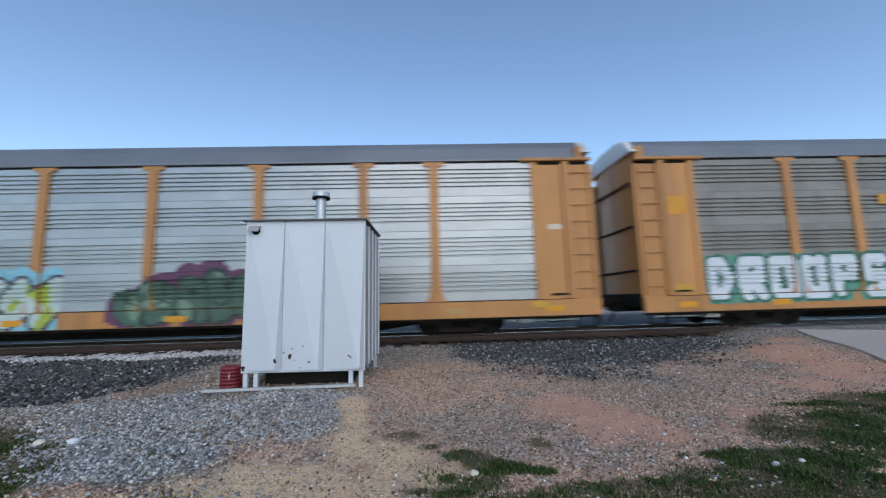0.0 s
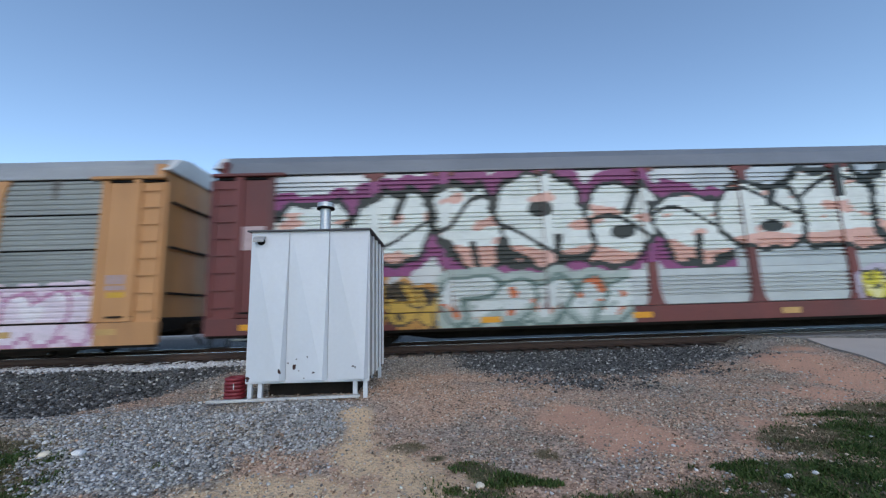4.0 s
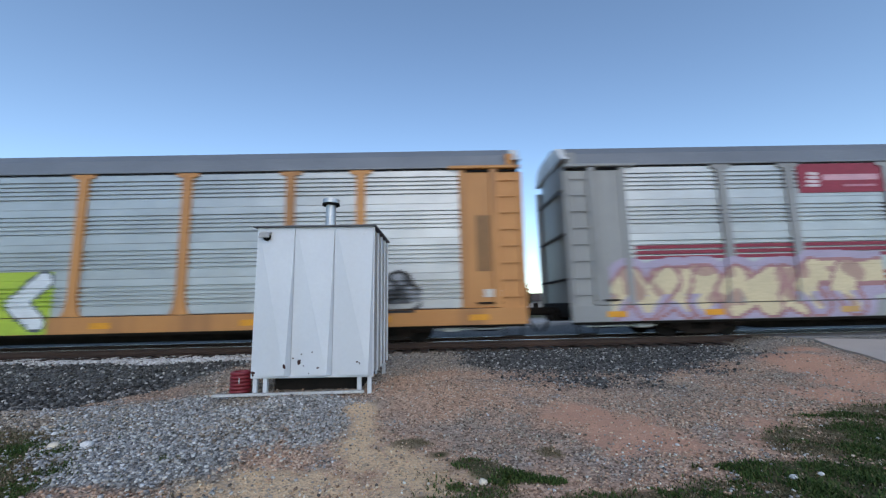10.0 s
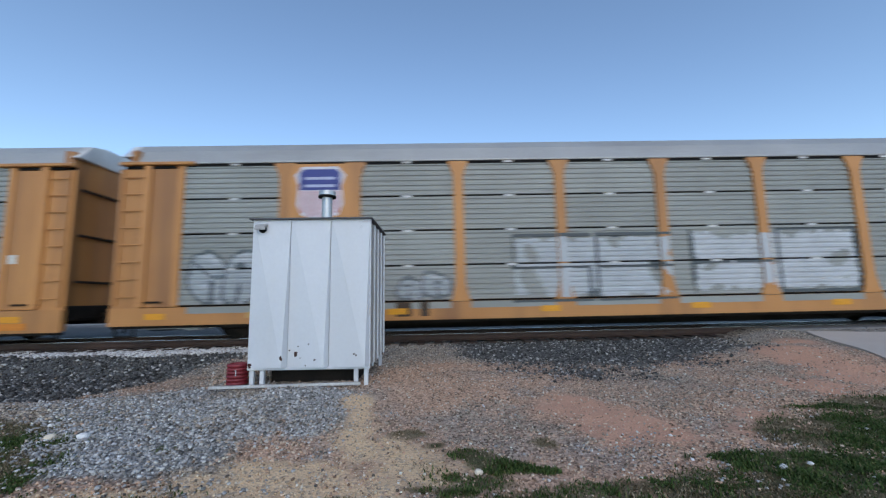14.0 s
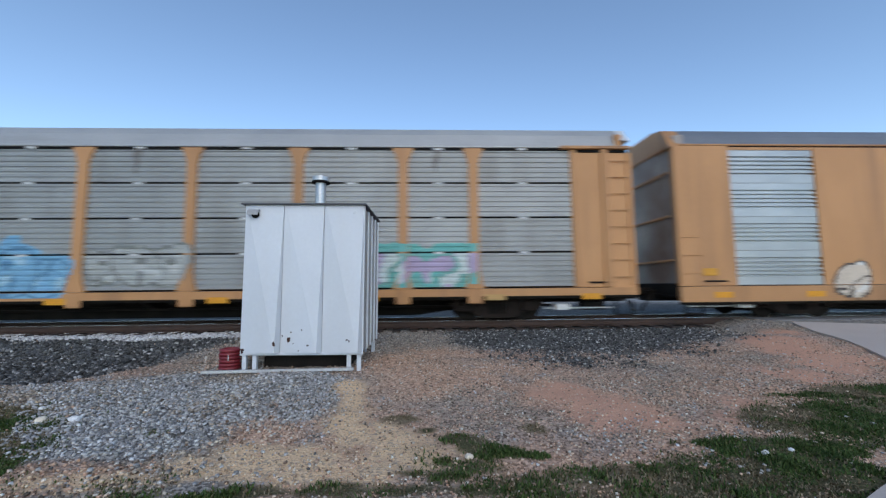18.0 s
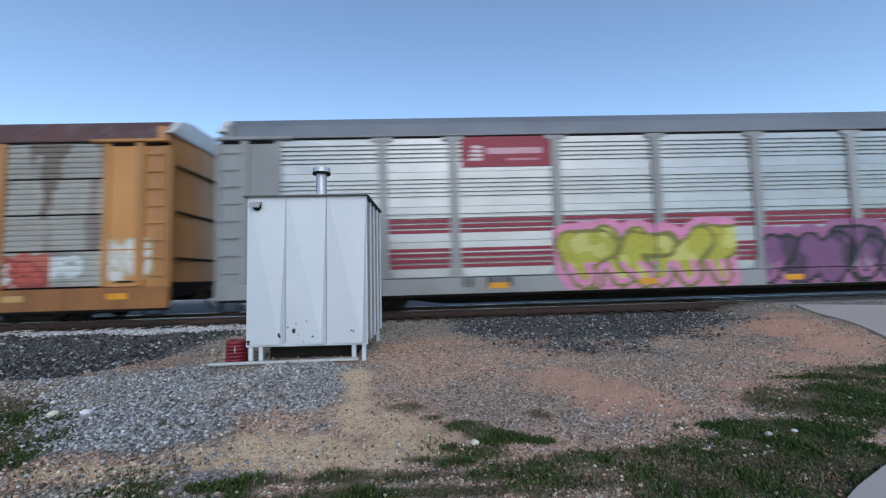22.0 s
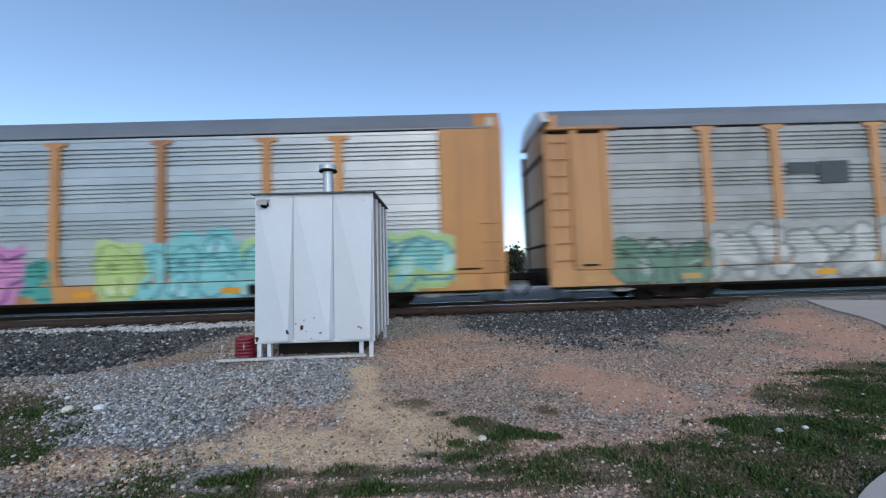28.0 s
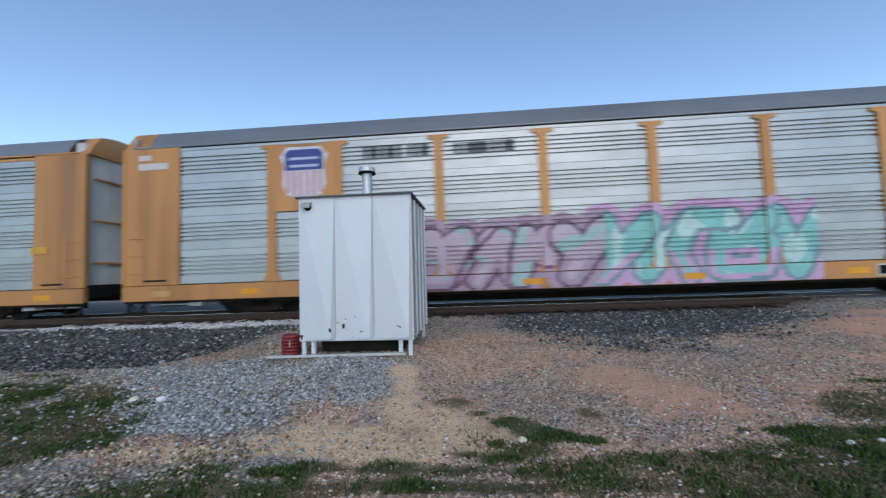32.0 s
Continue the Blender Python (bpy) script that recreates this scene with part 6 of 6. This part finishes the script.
def island_material(name, stops, rough=0.85):
    """Each loose piece takes its own colour from a ramp."""
    m = bpy.data.materials.new(name)
    m.use_nodes = True
    nd, ln = m.node_tree.nodes, m.node_tree.links
    geo, ramp, noise_tex = nd.new("ShaderNodeNewGeometry"), nd.new("ShaderNodeValToRGB"), nd.new("ShaderNodeTexNoise")
    noise_tex.inputs["Scale"].default_value = 55.0
    el = ramp.color_ramp.elements
    while len(el) < len(stops):
        el.new(0.5)
    for e, (p, c) in zip(el, stops):
        e.position, e.color = p, (*c, 1.0)
    ln.new(geo.outputs["Random Per Island"], ramp.inputs["Fac"])
    mx = nd.new("ShaderNodeMix")
    mx.data_type, mx.blend_type = "RGBA", "MULTIPLY"
    mx.inputs[0].default_value = 0.35
    ln.new(ramp.outputs["Color"], mx.inputs[6])
    ln.new(noise_tex.outputs["Fac"], mx.inputs[7])
    ln.new(mx.outputs[2], nd["Principled BSDF"].inputs["Base Color"])
    nd["Principled BSDF"].inputs["Roughness"].default_value = rough
    nd["Principled BSDF"].inputs["Specular IOR Level"].default_value = 0.08
    return m


def clear(x, y):
    """1 where no hut leg, sleeper or pavement is in the way."""
    path_x = np.interp(y, (-0.6, 0.7, 1.7, 2.2, 2.73, 3.1, 3.6, 4.55, 5.5, 6.45, 7.4, 8.4, 9.45, 10.7), (-3.0, -0.5, 1.2, 2.05, 2.74, 3.4, 4.4, 6.0, 7.1, 7.85, 8.4, 8.88, 9.24, 9.8))
    return (x < path_x - 0.05) * 1.0


def grey_zone(x, y):
    tan, pink, grass, pale = zones(x, y)
    return clear(x, y) * (1 - 0.6 * heaped(x, y)) * (1 - 0.9 * tan) * (1 - 0.95 * pink) * (1 - 0.97 * grass) * (1 - 0.93 * thin(x, y)) * (1 - pale) * (1 - 0.9 * brown(x, y)) * (1 - ballast(x, y)) * np.clip(0.62 + 0.8 * ragged(0.5 * x - y, x + 0.5 * y, 1.1, 31), 0.06, 1)


def brown_zone(x, y):
    tan, pink, grass, pale = zones(x, y)
    return clear(x, y) * np.clip(0.07 + brown(x, y) + 0.3 * thin(x, y), 0, 1) * (1 - 0.75 * pink) * (1 - 0.85 * tan) * (1 - 0.97 * grass) * (1 - 0.75 * thin(x, y)) * (1 - pale) * (1 - heaped(x, y)) * (1 - ballast(x, y)) * np.clip(0.7 + 0.5 * ragged(x, y, 0.6, 32), 0.12, 1)


def tan_zone(x, y):
    tan, pink, grass, pale = zones(x, y)
    return clear(x, y) * np.clip(tan + 0.02, 0, 1) * (1 - 0.97 * grass) * (1 - 0.6 * thin(x, y)) * (1 - pale)


def pale_zone(x, y):
    return clear(x, y) * zones(x, y)[3]


def rubble_zone(x, y):
    return clear(x, y) * np.clip(heaped(x, y) + 0.05 * (x < -1.0), 0, 1)


def dark_zone(x, y):
    return clear(x, y) * ballast(x, y) * (1 - zones(x, y)[3])


GREY_STONE = island_material("grey_stone", ((0.0, (0.108, 0.0886, 0.0691)), (0.4, (0.4, 0.335, 0.265)), (0.92, (0.626, 0.54, 0.443)), (1.0, (0.88, 0.88, 0.799))))
RUBBLE_STONE = island_material("blue_grey_stone", ((0.0, (0.101, 0.0986, 0.093)), (0.3, (0.37, 0.364, 0.347)), (0.85, (0.65, 0.638, 0.61)), (1.0, (0.88, 0.88, 0.88))))
DARK_STONE = island_material("dark_ballast_stone", ((0.0, (0.035, 0.035, 0.033)), (0.55, (0.125, 0.125, 0.12)), (0.88, (0.27, 0.268, 0.255)), (1.0, (0.7, 0.69, 0.66))))
BROWN_STONE = island_material("brown_and_grey_stone", ((0.0, (0.143, 0.0935, 0.066)), (0.25, (0.44, 0.314, 0.231)), (0.55, (0.704, 0.462, 0.325)), (0.9, (0.792, 0.616, 0.468)), (1.0, (0.88, 0.869, 0.759))))
TAN_STONE = island_material("tan_stone", ((0.0, (0.3, 0.22, 0.15)), (0.35, (0.7, 0.52, 0.35)), (0.9, (0.86, 0.7, 0.5)), (1.0, (0.88, 0.82, 0.7))))
PALE_STONE = island_material("pale_ballast", ((0.0, (0.38, 0.37, 0.355)), (0.4, (0.76, 0.745, 0.72)), (1.0, (0.88, 0.87, 0.85))))
stones("grey_gravel", 95000, 0.007, 0.027, grey_zone, GREY_STONE, 21, "angular grey gravel stones strewn over the ground")
stones("grey_rubble", 42000, 0.008, 0.027, rubble_zone, RUBBLE_STONE, 27, "coarse blue-grey crushed stone heaped before the hut", y0=3.4, y1=8.0, x_lim=7.0)
stones("dark_ballast", 17000, 0.016, 0.05, dark_zone, DARK_STONE, 26, "dark track ballast with a few pale stones", y0=7.0, y1=11.8)
stones("brown_gravel", 70000, 0.007, 0.025, brown_zone, BROWN_STONE, 22, "small brown and grey gravel stones in dirt")
stones("tan_gravel", 24000, 0.005, 0.022, tan_zone, TAN_STONE, 23, "tan limestone chips on sandy ground")
stones("pale_ballast", 11000, 0.022, 0.06, pale_zone, PALE_STONE, 24, "pale crushed-stone ballast beside the track", y0=10.0, y1=11.9)


def grass_blades(name, count, keep, material, seed, tall, label):
    rng = np.random.RandomState(seed)
    y = 0.6 + 7.5 * rng.uniform(size=count * 6) ** 1.3
    u = rng.uniform(-1.6, 1.6, size=count * 6)
    x = u * (y + 0.8)
    ok = rng.uniform(size=len(x)) < keep(x, y) * (1 - smooth(1.25, 1.6, abs(u)))
    x, y = x[ok][:count], y[ok][:count]
    n = len(x)
    z = height(x, y) + 0.012 * waves(x, y, 11, 0.7)
    hgt = tall * rng.uniform(0.35, 1.0, n) * (0.7 + 0.4 * waves(x, y, 41, 0.5))
    hgt = np.maximum(hgt, 0.015)
    a, lean = rng.uniform(0, 6.283, n), rng.uniform(0.2, 1.6, n)
    w = rng.uniform(0.003, 0.009, n)
    dx, dy = np.cos(a), np.sin(a)
    tip = np.stack([x + dx * hgt * lean, y + dy * hgt * lean, z + hgt], 1)
    mid = np.stack([x + dx * hgt * lean * 0.35, y + dy * hgt * lean * 0.35, z + hgt * 0.6], 1)
    side = np.stack([-dy * w, dx * w, w * 0], 1)
    foot = np.stack([x, y, z - 0.01], 1)
    out = np.stack([foot - side, foot + side, mid - side * 0.8, mid + side * 0.8, tip], 1).reshape(-1, 3)
    i = np.arange(n)[:, None] * 5
    tris = np.concatenate([i + (0, 1, 3), i + (0, 3, 2), i + (2, 3, 4)], 0)
    data = bpy.data.meshes.new(name)
    data.vertices.add(len(out))
    data.vertices.foreach_set("co", out.ravel())
    data.loops.add(tris.size)
    data.loops.foreach_set("vertex_index", tris.ravel())
    data.polygons.add(len(tris))
    data.polygons.foreach_set("loop_start", np.arange(0, tris.size, 3))
    data.update(calc_edges=True)
    data.validate()
    return tagged(piece(name, data, material), label, "grass", kind="stuff")


def turf(x, y):
    g = np.maximum(zones(x, y)[2], 0.42 * thin(x, y))
    return clear(x, y) * g * np.clip(0.45 + 1.1 * ragged(x, y, 0.4, 33), 0.02, 1)


def straw(x, y):
    g = np.maximum(0.25 * zones(x, y)[2], thin(x, y))
    return clear(x, y) * g * np.clip(0.5 - 0.6 * ragged(x, y, 0.4, 33), 0.08, 1)


GREEN = island_material("green_blades", ((0.0, (0.03, 0.052, 0.015)), (0.5, (0.066, 0.115, 0.032)), (0.9, (0.11, 0.15, 0.048)), (1.0, (0.2, 0.18, 0.09))), 0.6)
STRAW = island_material("dry_blades", ((0.0, (0.10, 0.08, 0.045)), (0.6, (0.22, 0.175, 0.11)), (1.0, (0.4, 0.33, 0.22))), 0.7)
grass_blades("grass", 160000, turf, GREEN, 51, 0.05, "short green grass in uneven tufts")
grass_blades("dry_grass", 70000, straw, STRAW, 52, 0.035, "short dead straw-coloured grass")

# single larger pale stones that lie on the gravel
for n, (x, y, s) in enumerate(((-3.98, 4.76, 0.06), (-4.35, 4.76, 0.06), (-4.75, 5.2, 0.035), (0.35, 3.82, 0.04), (3.12, 3.8, 0.04), (3.43, 3.87, 0.025), (4.6, 5.1, 0.02), (2.55, 4.6, 0.022))):
    rng = random.Random(70 + n)
    bm = bmesh.new()
    bmesh.ops.create_icosphere(bm, subdivisions=2, radius=s)
    for v in bm.verts:
        v.co *= 1 + 0.3 * noise.noise(v.co / s * 1.3 + Vector((n * 3, 0, 0)))
        v.co.z *= 0.65
    rock = part("stone", bm, TAN_STONE if n in (1, 3) else PALE_STONE)
    rock.location = (x, y, float(height(np.array(x), np.array(y))) + s * 0.25)
    tagged(rock, "single pale stone lying on the gravel", "stone", "pale stones")


# ---- far side: a road verge, a fence of trees, roofs and poles on the skyline ----
LEAF = island_material("far_foliage", ((0.0, (0.03, 0.035, 0.02)), (0.6, (0.06, 0.065, 0.04)), (1.0, (0.1, 0.095, 0.065))), 0.9)
BARK = surface("grey_bark", (0.09, 0.075, 0.06), (0.06, 0.05, 0.042), 0.9, scale=3)
ROOF_BROWN = surface("brown_shingles", (0.11, 0.075, 0.06), (0.085, 0.06, 0.05), 0.9, scale=2)
WALL_PALE = surface("pale_siding", (0.45, 0.44, 0.42), (0.38, 0.37, 0.36), 0.8, scale=2)


def far_tree(seed):
    rng = np.random.RandomState(seed)
    tree = thing("tree", "distant bare-topped tree on the skyline beyond the track", "tree", group="far trees")
    tall = rng.uniform(4.0, 7.5)
    part("trunk", rod((0, 0, -0.3), (rng.uniform(-0.3, 0.3), 0, tall * 0.75), 0.2, 7, r2=0.06), BARK, tree)
    bm = bmesh.new()
    for k in range(7):
        a = rng.uniform(0, 6.28)
        z = tall * rng.uniform(0.3, 0.6)
        rod((0, 0, z), (math.cos(a) * tall * 0.3, math.sin(a) * tall * 0.3, z + tall * 0.25), 0.06, 5, bm, 0.02)
    part("limbs", bm, BARK, tree)
    n = 900
    c = rng.normal(size=(n, 3)) * (tall * 0.24, tall * 0.24, tall * 0.22) + (0, 0, tall * 0.52)
    lump = rng.normal(size=(8, 3)) * (tall * 0.24, tall * 0.24, tall * 0.2) + (0, 0, tall * 0.5)
    c = 0.5 * c + 0.5 * (lump[rng.randint(8, size=n)] + rng.normal(size=(n, 3)) * tall * 0.07)
    d1, d2 = rng.normal(size=(n, 3)) * 0.16, rng.normal(size=(n, 3)) * 0.16
    v = np.stack([c - d1, c + d2, c + d1, c - d2], 1).reshape(-1, 3)
    f = np.arange(n * 4).reshape(-1, 4)
    data = bpy.data.meshes.new("crown")
    data.from_pydata(v.tolist(), [], f.tolist())
    piece("crown", data, LEAF, tree)
    return tree


kinds = [far_tree(s) for s in (1, 2, 3, 4)]
rng = random.Random(9)
spots = []
x = -105.0
while x < 105:
    spots.append((x, rng.uniform(62, 100)))
    x += rng.uniform(1.4, 3.0)
for n, (x, y) in enumerate(spots):
    m = pose(x, y, 0.0, 0, 0, rng.uniform(0, 360))
    if n < 4:
        kinds[n].matrix_basis = m
    else:
        copy_thing(kinds[n % 4], m)


def far_house(x, y, w, tall, label):
    house = thing("house", label, "house", (x, y, 0))
    part("wall", box(-w / 2, w / 2, 0, 8, -0.2, tall, 0.0), WALL_PALE, house)
    part("roof", extruded([(-0.6, tall), (4, tall + 2.2), (8.6, tall)], "x", -w / 2 - 0.5, w / 2 + 0.5), ROOF_BROWN, house, "brown shingle roof")
    for k in range(3):
        cx = -w / 2 + (k + 0.5) * w / 3
        win = part("window", box(cx - 0.6, cx + 0.6, -0.05, 0.02, 0.9, 2.1), GRIME, house)
        part("sill", box(cx - 0.7, cx + 0.7, -0.12, -0.04, 0.8, 0.9), WALL_PALE, win)


far_house(-16.0, 104, 15.0, 2.5, "low pale house with a brown roof beyond the track")
far_house(30.0, 108, 14.0, 2.6, "low pale house with a brown roof among the trees")


def pole(x, y, tall):
    p = thing("utility_pole", "wooden utility pole with a crossarm against the sky", "utility pole", (x, y, 0), "utility poles")
    part("shaft", rod((0, 0, -0.5), (0, 0, tall), 0.14, 8, r2=0.1), BARK, p)
    part("crossarm", box(-1.1, 1.1, -0.06, 0.06, tall - 0.7, tall - 0.55), BARK, p)
    for k in (-0.95, -0.4, 0.4, 0.95):
        part("insulator", rod((k, 0, tall - 0.55), (k, 0, tall - 0.38), 0.05, 6), GRIME, p)


for x, y, tall in ((-2.4, 58, 7.3), (2.9, 60, 6.6), (-40, 120, 9.0), (23, 118, 9.0)):
    pole(x, y, tall)
motions()
